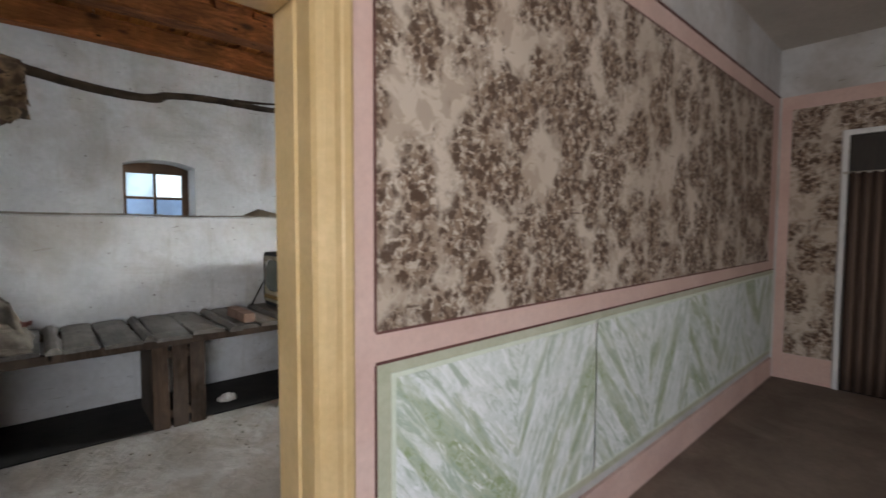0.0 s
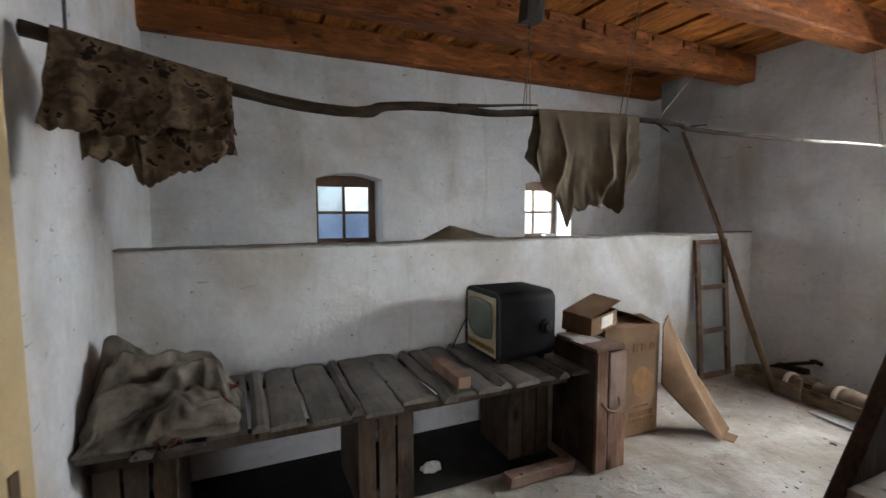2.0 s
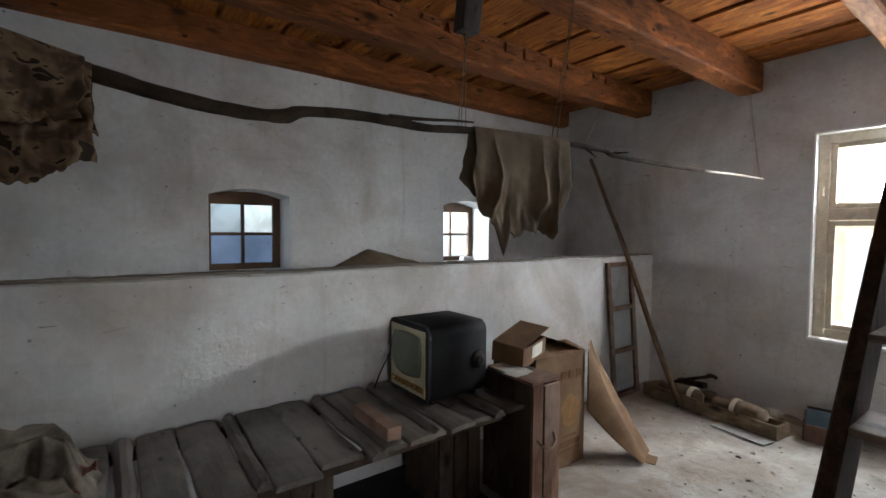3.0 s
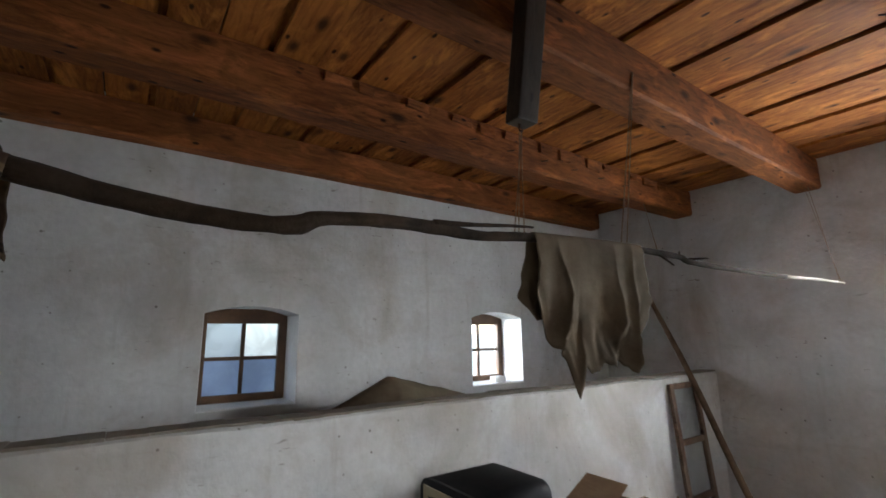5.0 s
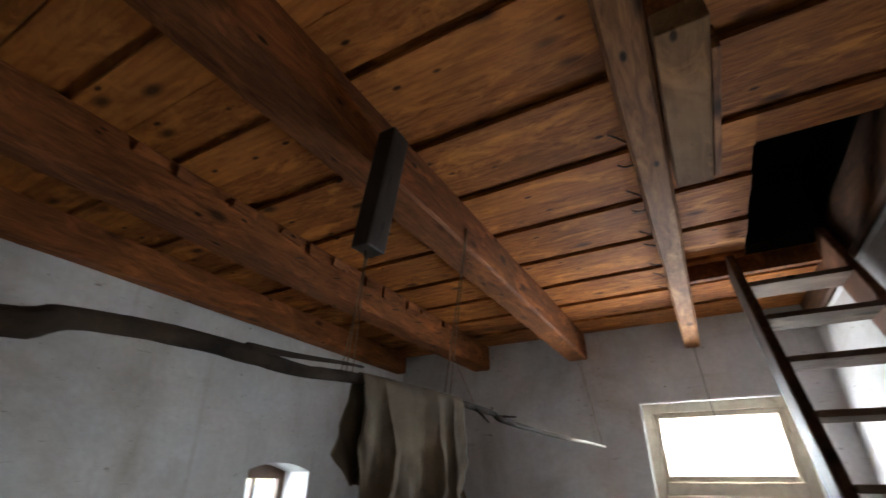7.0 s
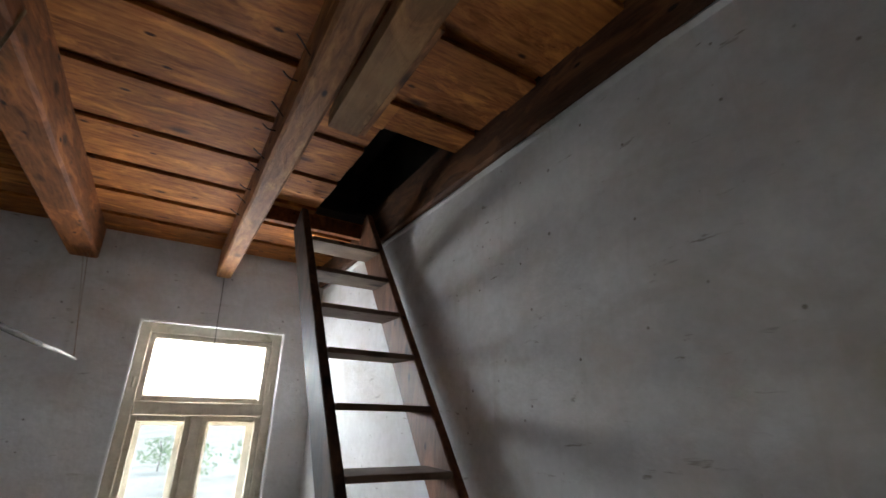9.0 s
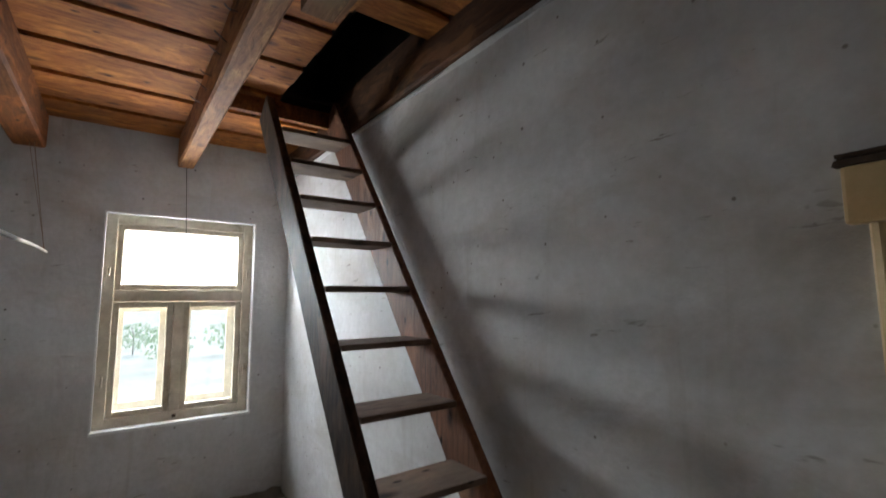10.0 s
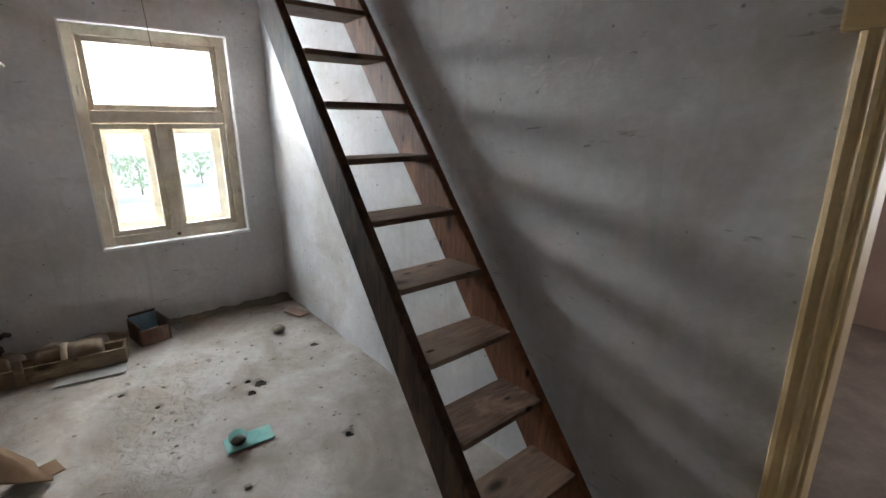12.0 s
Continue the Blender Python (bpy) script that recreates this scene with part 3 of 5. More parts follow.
def partition():
    bm = bmesh.new()
    n = 60
    for i in range(n):
        x0, x1 = XW + (XE - XW) * i / n, XW + (XE - XW) * (i + 1) / n
        def t(x):
            return 1.350 + 0.012 * nz(x * 1.7, 4) + 0.006 * nz(x * 7, 9)
        lo = [bm.verts.new(p) for p in ((x0, 3.983, -0.05), (x0, 3.983 + 0.006 * nz(x0 * 2, 1), t(x0) - 0.012), (x0, 4.0, t(x0)), (x0, 4.10, t(x0)), (x0, 4.115, -0.05))]
        hi = [bm.verts.new(p) for p in ((x1, 3.983, -0.05), (x1, 3.983 + 0.006 * nz(x1 * 2, 1), t(x1) - 0.012), (x1, 4.0, t(x1)), (x1, 4.10, t(x1)), (x1, 4.115, -0.05))]
        for k in range(4):
            bm.faces.new((lo[k], hi[k], hi[k + 1], lo[k + 1]))
    bmesh.ops.remove_doubles(bm, verts=bm.verts[:], dist=1e-5)
    bmesh.ops.recalc_face_normals(bm, faces=bm.faces[:])
    return bm


structure("wall_partition", partition(), "plaster", "waist-high limewashed partition wall with an uneven top", "wall")

cap = bmesh.new()
for i in range(40):
    x0, x1 = XW + (XE - XW) * i / 40, XW + (XE - XW) * (i + 0.995) / 40
    e = 0.010 * nz(x0 * 6, 3)
    box(cap, x0, 3.986 + e * 0.4, 1.351 + 0.012 * nz(x0 * 1.7, 4), x1, 4.112, 1.362 + 0.012 * nz(x0 * 1.7, 4) + 0.004 * nz(x0 * 9, 5), jitter=0.0015)
structure("trim_partition_top", cap, "dark_dirt", "dark dirt lying along the top of the partition", "dirt")

# ---- timber ceiling ----
HX0, HX1, HY0, HY1 = 2.23, 3.50, YS, 1.69


def ceiling_boards():
    bm = bmesh.new()
    pitch, start = 0.453, 1.571
    k = -6
    while start + k * pitch < XE:
        g = start + k * pitch
        for a, b, dz in ((g + 0.017, g + 0.223, 0.0), (g + 0.231, g + 0.436, 0.013)):
            a, b = max(a, XW - 0.1), min(b, XE + 0.1)
            if b - a > 0.02:
                z = TOP + dz + random.uniform(-0.003, 0.003)
                cuts = [(YS - 0.1, YN + 0.1)]
                if b > HX0 and a < HX1:
                    cuts = [(HY1, YN + 0.1)]
                for y0, y1 in cuts:
                    box(bm, a, y0, z, b, y1, z + 0.026, 0.003)
                if b > HX0 and a < HX1:
                    if a < HX0 - 0.02:
                        box(bm, a, YS - 0.1, z, HX0, HY1, z + 0.026, 0.003)
                    if b > HX1 + 0.02:
                        box(bm, HX1, YS - 0.1, z, b, HY1, z + 0.026, 0.003)
        a, b = g - 0.05, g + 0.05
        z = TOP + 0.036
        if b > HX0 and a < HX1:
            box(bm, a, HY1, z, b, YN + 0.1, z + 0.02)
        else:
            box(bm, a, YS - 0.1, z, b, YN + 0.1, z + 0.02)
        k += 1
    return bm


structure("ceiling", ceiling_boards(), "boards", "orange-brown pine board ceiling with dark gaps", "ceiling")
# Added closed box, coloured near black so the hatch opening shows dark.
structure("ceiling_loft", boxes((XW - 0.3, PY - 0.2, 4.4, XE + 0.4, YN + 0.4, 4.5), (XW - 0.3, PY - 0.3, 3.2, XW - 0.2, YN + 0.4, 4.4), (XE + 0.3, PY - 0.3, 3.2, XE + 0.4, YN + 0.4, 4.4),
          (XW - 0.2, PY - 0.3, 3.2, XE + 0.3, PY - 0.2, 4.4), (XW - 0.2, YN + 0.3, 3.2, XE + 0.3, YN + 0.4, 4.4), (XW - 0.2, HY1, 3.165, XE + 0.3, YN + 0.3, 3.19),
          (XW - 0.2, PY - 0.2, 3.165, HX0, HY1, 3.19), (HX1, PY - 0.2, 3.165, XE + 0.3, HY1, 3.19)), "roof_dark", "dark box added above the hatch, the missing light put into its colour", "loft")


def beam(x0, x1, y0, y1, z0, z1, material, label):
    bm = bmesh.new()
    n = 26
    rings = []
    for i in range(n + 1):
        x = x0 + (x1 - x0) * i / n
        w = [0.005 * nz(x * 1.9, y0 * 3 + k) for k in range(4)]
        c = 0.014
        ring = [(y0 + w[0], z1), (y0 + w[0], z0 + c + w[2]), (y0 + c + w[0], z0 + w[2]), (y1 - c + w[1], z0 + w[3]), (y1 + w[1], z0 + c + w[3]), (y1 + w[1], z1)]
        rings.append([bm.verts.new((x, *p)) for p in ring])
    for q, s in zip(rings, rings[1:]):
        for k in range(6):
            bm.faces.new((q[k], q[(k + 1) % 6], s[(k + 1) % 6], s[k]))
    bm.faces.new(rings[0])
    bm.faces.new(rings[-1])
    bmesh.ops.recalc_face_normals(bm, faces=bm.faces[:])
    ob = part("beam", bm, material)
    return tagged(ob, label, "beam", "ceiling beams")


beam(XW, XE - 0.16, 4.985, 5.122, 2.87, 3.078, "beam", "narrow brown pine wall plate under the ceiling boards")
second = beam(XW, XE - 0.005, 4.03, 4.22, 2.835, 3.078, "beam", "brown pine ceiling beam with bark still on its edge")
for i in range(13):
    x, l = 0.9 + i * 0.27 + random.uniform(-0.06, 0.06), random.uniform(0.08, 0.2)
    part("bark_flake", boxes((x, 4.012, 3.0 + random.uniform(-0.02, 0.02), x + l, 4.034, 3.062), bevel=0.006, jitter=0.008), "beam", second)
beam(XW, XE - 0.005, 3.01, 3.20, 2.835, 3.078, "beam", "brown pine ceiling beam with a post hanging beside it")
beam(XW, XE - 0.005, 2.045, 2.168, 2.835, 3.078, "beam_grey", "pale worn cracked ceiling beam with nails in its side")
# Taller than the beams, to cover the lit wall top seen through the hatch.
beam(XW, XE - 0.005, YS + 0.002, YS + 0.05, 2.885, 3.195, "dark_plate", "dark brown plate along the dividing wall")

patch = part("patch_board", boxes((1.18, 1.915, 2.765, 1.925, 2.042, 2.845), bevel=0.006, jitter=0.003), "patch_wood")
tagged(patch, "pale knotty board nailed beside the worn beam near the hatch", "board")
part("nail_strip", boxes((1.30, 1.890, 2.775, 1.92, 1.912, 2.86), bevel=0.003), "beam_grey", patch)
part("packing_block", boxes((1.22, 1.925, 2.846, 1.36, 2.041, 3.079), bevel=0.006), "beam", patch)
part("packing_block", boxes((1.74, 1.925, 2.846, 1.88, 2.041, 3.079), bevel=0.006), "beam", patch)

bm = bmesh.new()
lo, hi = [], []
for i in range(121):
    x = XW + 0.02 + (XE - XW - 0.04) * i / 120
    lo.append((x, 2.862 + 0.012 * nz(x * 3, 2)))
    hi.append((x, 2.875 + 0.022 * nz(x * 2.3, 8) + 0.010 * nz(x * 9, 5)))
for i in range(120):
    q = [bm.verts.new((x, YS + d, z)) for x, z, d in ((*lo[i], 0.001), (*lo[i + 1], 0.001), (hi[i + 1][0], hi[i + 1][1], 0.018), (hi[i][0], hi[i][1], 0.018), (hi[i + 1][0], hi[i + 1][1] + 0.006, 0.004), (hi[i][0], hi[i][1] + 0.006, 0.004))]
    bm.faces.new((q[0], q[1], q[2], q[3]))
    bm.faces.new((q[3], q[2], q[4], q[5]))
bmesh.ops.remove_doubles(bm, verts=bm.verts[:], dist=1e-5)
bmesh.ops.recalc_face_normals(bm, faces=bm.faces[:])
structure("trim_plaster_edge", bm, "plaster", "ragged broken edge of pale plaster under the plate", "plaster edge")

# ---- windows ----
def tall_window():
    w = tagged(new("window_1"), "tall beige-painted double casement window, paint flaking", "window", kind="structure")
    def layer(x0, x1, y0, y1, z0, z1, fw, name):
        fr = part(name, boxes((x0, y0, z0, x1, y0 + fw, z1), (x0, y1 - fw, z0, x1, y1, z1), (x0, y0 + fw, z0, x1, y1 - fw, z0 + fw), (x0, y0 + fw, z1 - fw, x1, y1 - fw, z1), bevel=0.004), "window_paint", w)
        return fr
    x = XE + 0.075
    layer(x, x + 0.07, WY0 + 0.002, WY1 - 0.002, WZ0 + 0.002, WZ1 - 0.002, 0.075, "window_frame")
    part("transom", boxes((x - 0.012, WY0 + 0.078, 1.697, x + 0.07, WY1 - 0.078, 1.795), bevel=0.008), "window_paint", w)
    part("mullion", boxes((x - 0.006, 2.050, WZ0 + 0.078, x + 0.07, 2.128, 1.695), bevel=0.006), "window_paint", w)
    for y0, y1, z0, z1 in ((WY0 + 0.08, WY1 - 0.08, 1.797, WZ1 - 0.08), (WY0 + 0.08, 2.048, WZ0 + 0.08, 1.694), (2.130, WY1 - 0.08, WZ0 + 0.08, 1.694)):
        fw = 0.042
        s = part("sash", boxes((x + 0.015, y0, z0, x + 0.055, y0 + fw, z1), (x + 0.015, y1 - fw, z0, x + 0.055, y1, z1), (x + 0.015, y0 + fw, z0, x + 0.055, y1 - fw, z0 + fw), (x + 0.015, y0 + fw, z1 - fw, x + 0.055, y1 - fw, z1), bevel=0.005), "window_paint", w)
        p = part("pane", boxes((x + 0.033, y0 + fw - 0.004, z0 + fw - 0.004, x + 0.036, y1 - fw + 0.004, z1 - fw + 0.004)), "glass", s)
        p.visible_shadow = False
        xo = x + 0.20
        s = part("outer_sash", boxes((xo, y0 - 0.03, z0 - 0.03, xo + 0.04, y0 + 0.078, z1 + 0.03), (xo, y1 - 0.078, z0 - 0.03, xo + 0.04, y1 + 0.03, z1 + 0.03), (xo, y0 + 0.078, z0 - 0.03, xo + 0.04, y1 - 0.078, z0 + 0.078), (xo, y0 + 0.078, z1 - 0.078, xo + 0.04, y1 - 0.078, z1 + 0.03), bevel=0.004), "window_paint", w)
    part("window_sill", boxes((XE - 0.012, WY0 - 0.015, WZ0 - 0.018, x + 0.002, WY1 + 0.015, WZ0 + 0.006), bevel=0.005), "reveal", w)
    part("reveal_lining", boxes((XE - 0.003, WY0 - 0.012, WZ1 - 0.001, x, WY1 + 0.012, WZ1 + 0.012), (XE - 0.003, WY0 - 0.012, WZ0 + 0.007, x, WY0 + 0.001, WZ1 - 0.002), (XE - 0.003, WY1 - 0.001, WZ0 + 0.007, x, WY1 + 0.012, WZ1 - 0.002)), "reveal", w)
    part("knob", boxes((x - 0.03, 2.07, WZ0 + 0.03, x - 0.008, 2.10, WZ0 + 0.055), bevel=0.008), "iron", w)
    for y, z in ((1.56, 1.05), (1.56, 1.9), (2.58, 1.05), (2.58, 1.9)):
        bm = bmesh.new()
        tube(bm, [(x - 0.006, y, z), (x - 0.006, y, z + 0.07)], 0.008)
        part("hinge", bm, "window_paint", w)


tall_window()


def small_window(x0, x1, name, glass, upper_right, lower):
    w = tagged(new(name), "small four-pane brown wooden window in an arched recess", "window", kind="structure")
    y, z0, z1 = 5.405, 1.252, 1.90
    a, b = x0 + 0.003, x1 - 0.003
    f = 0.06
    part("window_frame", boxes((a, y, z0, a + f, y + 0.05, z1), (b - f, y, z0, b, y + 0.05, z1), (a + f, y, z0, b - f, y + 0.05, z0 + f), (a + f, y, 1.795, b - f, y + 0.05, z1), bevel=0.004), "brown_paint", w)
    mx, mz = (a + b) / 2, (z0 + f + 1.795) / 2
    part("glazing_bar", boxes((mx - 0.013, y + 0.008, z0 + f, mx + 0.013, y + 0.042, 1.795), (a + f, y + 0.01, mz - 0.013, mx - 0.013, y + 0.04, mz + 0.013), (mx + 0.013, y + 0.01, mz - 0.013, b - f, y + 0.04, mz + 0.013), bevel=0.003), "brown_paint", w)
    for p0, p1 in ((a + f, mx - 0.013), (mx + 0.013, b - f)):
        for q0, q1 in ((z0 + f, mz - 0.013), (mz + 0.013, 1.795)):
            p = part("pane", boxes((p0 - 0.002, y + 0.024, q0 - 0.002, p1 + 0.002, y + 0.027, q1 + 0.002)), lower if q0 < mz else (glass if p0 < mx - 0.02 else upper_right), w)
            p.visible_shadow = False
    part("window_sill", boxes((x0 + 0.002, YN - 0.008, 1.251, x1 - 0.002, y - 0.001, 1.262), bevel=0.003), "reveal", w)
    part("reveal_lining", boxes((x0, YN + 0.004, 1.263, x0 + 0.004, y - 0.001, 1.850), (x1 - 0.004, YN + 0.004, 1.263, x1, y - 0.001, 1.850)), "reveal", w)


small_window(0.613, 1.217, "window_2", "pale_glass", "bright_glass", "blue_glass")
small_window(2.761, 3.383, "window_3", "glass", "glass", "glass")
chunk = part("sill_block", boxes((3.10, 5.21, 1.263, 3.23, 5.29, 1.31), bevel=0.006, jitter=0.004), "reveal")
tagged(chunk, "small pale lump lying on the window sill", "lump")

# ---- doorway and door ----
def door_casing():
    d = tagged(new("door_frame"), "yellowed cream-painted moulded door casing, chipped and dirty", "door frame", kind="structure")
    prof = [(0.602, 1.049), (0.602, 1.030), (0.594, 1.026), (0.576, 1.027), (0.570, 1.031), (0.552, 1.029), (0.530, 1.034), (0.516, 1.046),
            (0.508, 1.060), (0.508, 1.130), (0.502, 1.136), (0.502, 1.246), (0.529, 1.246), (0.529, 1.049)]
    bm = bmesh.new()
    prism(bm, prof, "z", 0.0, 1.90)
    part("jamb", bm, "frame_paint", d)
    bm = bmesh.new()
    prism(bm, [(0.531, 1.217), (0.531, 1.247), (0.503, 1.2475), (0.503, 1.254), (0.512, 1.258), (0.522, 1.251), (0.530, 1.251), (0.538, 1.259), (0.550, 1.259), (0.557, 1.253), (0.566, 1.255), (0.580, 1.261), (0.592, 1.256), (0.598, 1.242), (0.598, 1.217)], "z", 0.0, 1.87)
    part("architrave", bm, "frame_paint", d)
    part("jamb", boxes((DX0 + 0.002, 1.03, 0, DX0 + 0.032, 1.228, 1.90), bevel=0.005), "frame_paint", d)
    part("head", boxes((DX0 + 0.033, 1.032, 1.815, 0.50, 1.243, 1.845), bevel=0.004), "frame_paint", d)
    part("head_architrave", boxes((DX0 - 0.06, 1.217, 1.872, 0.635, 1.255, 2.0), bevel=0.008), "frame_paint", d)
    part("head_architrave", boxes((DX0 - 0.06, 1.018, 1.85, 0.602, 1.048, 1.93), bevel=0.008), "frame_paint", d)
    for k, (x0, x1, z) in enumerate(((0.1, 0.645, 2.003), (0.35, 0.64, 2.016))):
        part("head_slat", boxes((x0, 1.218, z, x1, 1.262 + 0.006 * k, z + 0.010), bevel=0.002, jitter=0.003), "leg_wood", d, "broken brown slat")
    part("threshold", boxes((DX0 + 0.033, 1.05, -0.01, 0.496, 1.20, 0.018), bevel=0.006), "old_grey", d)


door_casing()


def door_leaf():
    d = tagged(new("door_1"), "cream-painted panelled wooden door standing open", "door", kind="structure")
    w, h, t = 0.864, 1.795, 0.038
    z, low, high, top = 0.012, 0.80, 0.90, 1.708
    d.matrix_basis = pose(-0.484, 1.236, 0, 0, 0, 77.97)
    for x0, x1 in ((0, 0.115), (0.451, 0.541), (0.764, w)):
        part("stile", boxes((x0, 0, z, x1, t, h), bevel=0.004), "cream_paint", d)
    for a, b in ((0.115, 0.451), (0.541, 0.764)):
        for z0, z1 in ((z, 0.18), (low, high), (top, h)):
            part("rail", boxes((a, 0.001, z0, b, t - 0.001, z1), bevel=0.003), "cream_paint", d)
        for z0, z1 in ((0.18, low), (high, top)):
            part("panel", boxes((a - 0.005, 0.014, z0 - 0.005, b + 0.005, t - 0.014, z1 + 0.005)), "cream_paint", d)
            part("raised_field", boxes((a + 0.055, 0.009, z0 + 0.055, b - 0.055, t - 0.009, z1 - 0.055), bevel=0.005), "cream_paint", d)
            for dd, dep in ((0.0, -0.004), (0.020, 0.004)):
                q = 0.014
                part("moulding", boxes((a + dd, dep, z0 + dd, a + dd + q, 0.016, z1 - dd), (b - dd - q, dep, z0 + dd, b - dd, 0.016, z1 - dd),
                                       (a + dd + q, dep, z0 + dd, b - dd - q, 0.016, z0 + dd + q), (a + dd + q, dep, z1 - dd - q, b - dd - q, 0.016, z1 - dd), bevel=0.005), "moulding_paint", d, "paler edge with its gloss highlight put into the colour")
    plate = part("lock_plate", boxes((w - 0.063, -0.004, 0.945, w - 0.041, 0.0005, 1.15), bevel=0.002), "iron", d)
    bm = bmesh.new()
    tube(bm, smooth_path([(w - 0.052, 0, 1.075), (w - 0.052, -0.04, 1.075), (w - 0.065, -0.055, 1.075), (w - 0.155, -0.052, 1.068)], 4), 0.008)
    part("door_handle", bm, "iron", plate, "", True)
    bm = bmesh.new()
    tube(bm, smooth_path([(w - 0.052, t, 1.075), (w - 0.052, t + 0.04, 1.075), (w - 0.065, t + 0.055, 1.075), (w - 0.17, t + 0.055, 1.068)], 4), 0.008)
    part("door_handle", bm, "iron", d, "", True)


door_leaf()

# ---- the parlour ----
def parlour_wall():
    y = PY
    def flat(name, mat, x0, z0, x1, z1, d, label, cat):
        return structure(name, boxes((x0, y - d, z0, x1, y + 0.001, z1)), mat, label, cat)
    flat("wall_paper_north", "wallpaper", 0.676, 1.010, 4.50, 2.25, 0.004, "brown and beige toile wallpaper with flowers and figures", "wallpaper")
    pk = boxes((0.604, y - 0.003, 0.0, 0.674, y + 0.001, 2.36), (4.503, y - 0.003, 0.93, XE - 0.001, y + 0.001, 2.36), (0.674, y - 0.003, 0.93, 4.503, y + 0.001, 1.003), (0.674, y - 0.003, 2.258, 4.503, y + 0.001, 2.36))
    structure("trim_pink_bands", pk, "pink", "dusty pink painted bands framing the wallpaper", "painted band")
    structure("trim_maroon_lines", boxes((0.674, y - 0.005, 1.003, 4.503, y + 0.001, 1.010), (0.672, y - 0.005, 0.922, XE - 0.002, y + 0.001, 0.930), (0.668, y - 0.0045, 1.010, 0.676, y + 0.001, 2.258),
              (0.668, y - 0.0045, 0.2, 0.676, y + 0.001, 0.922), (0.676, y - 0.005, 2.25, 4.503, y + 0.001, 2.258), (0.60, y - 0.008, 2.36, XE - 0.001, y + 0.001, 2.372)), "maroon", "thin maroon painted lines along the bands", "painted line")
    structure("trim_sage", boxes((0.676, y - 0.003, 0.2, XE - 0.001, y + 0.001, 0.922)), "sage", "sage green painted dado ground", "painted band")
    x = 0.735
    while x < 4.6:
        x1 = min(x + 1.03, 4.66)
        tagged(part("dado_line", boxes((x - 0.014, y - 0.006, 0.232, x1 + 0.014, y - 0.0031, 0.892)), "pale_green"), "pale green line around the dado panel", "painted line", "dado lines", kind="structure")
        for a, b, mat in ((x, (x + x1) / 2, "marble_l"), ((x + x1) / 2, x1, "marble_r")):
            tagged(part("dado_panel", boxes((a, y - 0.008, 0.245, b, y - 0.0035, 0.878)), mat), "painted green and white marbled dado panel", "dado panel", "dado panels", kind="structure")
        x += 1.045
    structure("baseboard", boxes((0.604, y - 0.02, 0.001, XE - 0.02, y, 0.165), bevel=0.005), "pink", "dusty pink skirting board", "skirting")


parlour_wall()


def parlour_end():
    x = XE
    structure("wall_paper_east", boxes((x - 0.004, 0.64, 0.22, x + 0.001, 0.955, 2.25)), "wallpaper", "brown and beige toile wallpaper beside the curtain", "wallpaper")
    structure("wall_paper_east_over_door", boxes((x - 0.004, -2.0, 2.035, x + 0.001, 0.64, 2.25)), "wallpaper", "brown and beige toile wallpaper over the curtained doorway", "wallpaper")
    structure("trim_pink_east", boxes((x - 0.003, 0.957, 0.0, x + 0.001, PY - 0.02, 2.36), (x - 0.003, -3.1, 2.238, x + 0.001, 0.957, 2.36), (x - 0.003, 0.64, 0.0, x + 0.001, 0.955, 0.218)), "pink", "dusty pink painted band around the end wall", "painted band")
    c = tagged(new("door_2"), "white-edged doorway closed by a dark curtain", "doorway", kind="structure")
    part("casing", boxes((x - 0.025, 0.595, 0, x, 0.632, 2.03), (x - 0.025, -0.35, 0, x, -0.313, 2.03), (x - 0.025, -0.313, 1.993, x, 0.595, 2.03), bevel=0.004), "reveal", c)
    # Flat dark panel on the wall stands in for the unlit opening.
    part("backing", boxes((x - 0.006, -0.31, 0, x + 0.001, 0.593, 1.99)), "dark_wood", c)
    k = thing("curtain", "dark brown striped curtain hanging from a thin rod", "curtain")
    bm = bmesh.new()
    tube(bm, [(x - 0.05, -0.33, 1.70), (x - 0.05, 0.62, 1.70)], 0.008)
    part("rod", bm, "bare_stick", k)
    bm = bmesh.new()
    sheet(bm, 90, 6, lambda u, v: (x - 0.055 + 0.022 * math.sin(u * 88) + 0.006 * math.sin(v * 5 + u * 9), -0.30 + 0.88 * u, 0.02 + 1.68 * v), 0.003)
    part("cloth", bm, "striped", k, "", True)


parlour_end()
# Unseen window frame, added only to go with the parlour lamp.
structure("window_unseen", boxes((-1.65, -2.48, 0.85, -1.59, -2.42, 2.35), (-0.61, -2.48, 0.85, -0.55, -2.42, 2.35), (-1.59, -2.48, 0.85, -0.61, -2.42, 0.91), (-1.59, -2.48, 2.29, -0.61, -2.42, 2.35), (-1.13, -2.47, 0.91, -1.07, -2.43, 2.29), bevel=0.004),
          "window_paint", "beige window frame added out of view around the parlour lamp", "window")

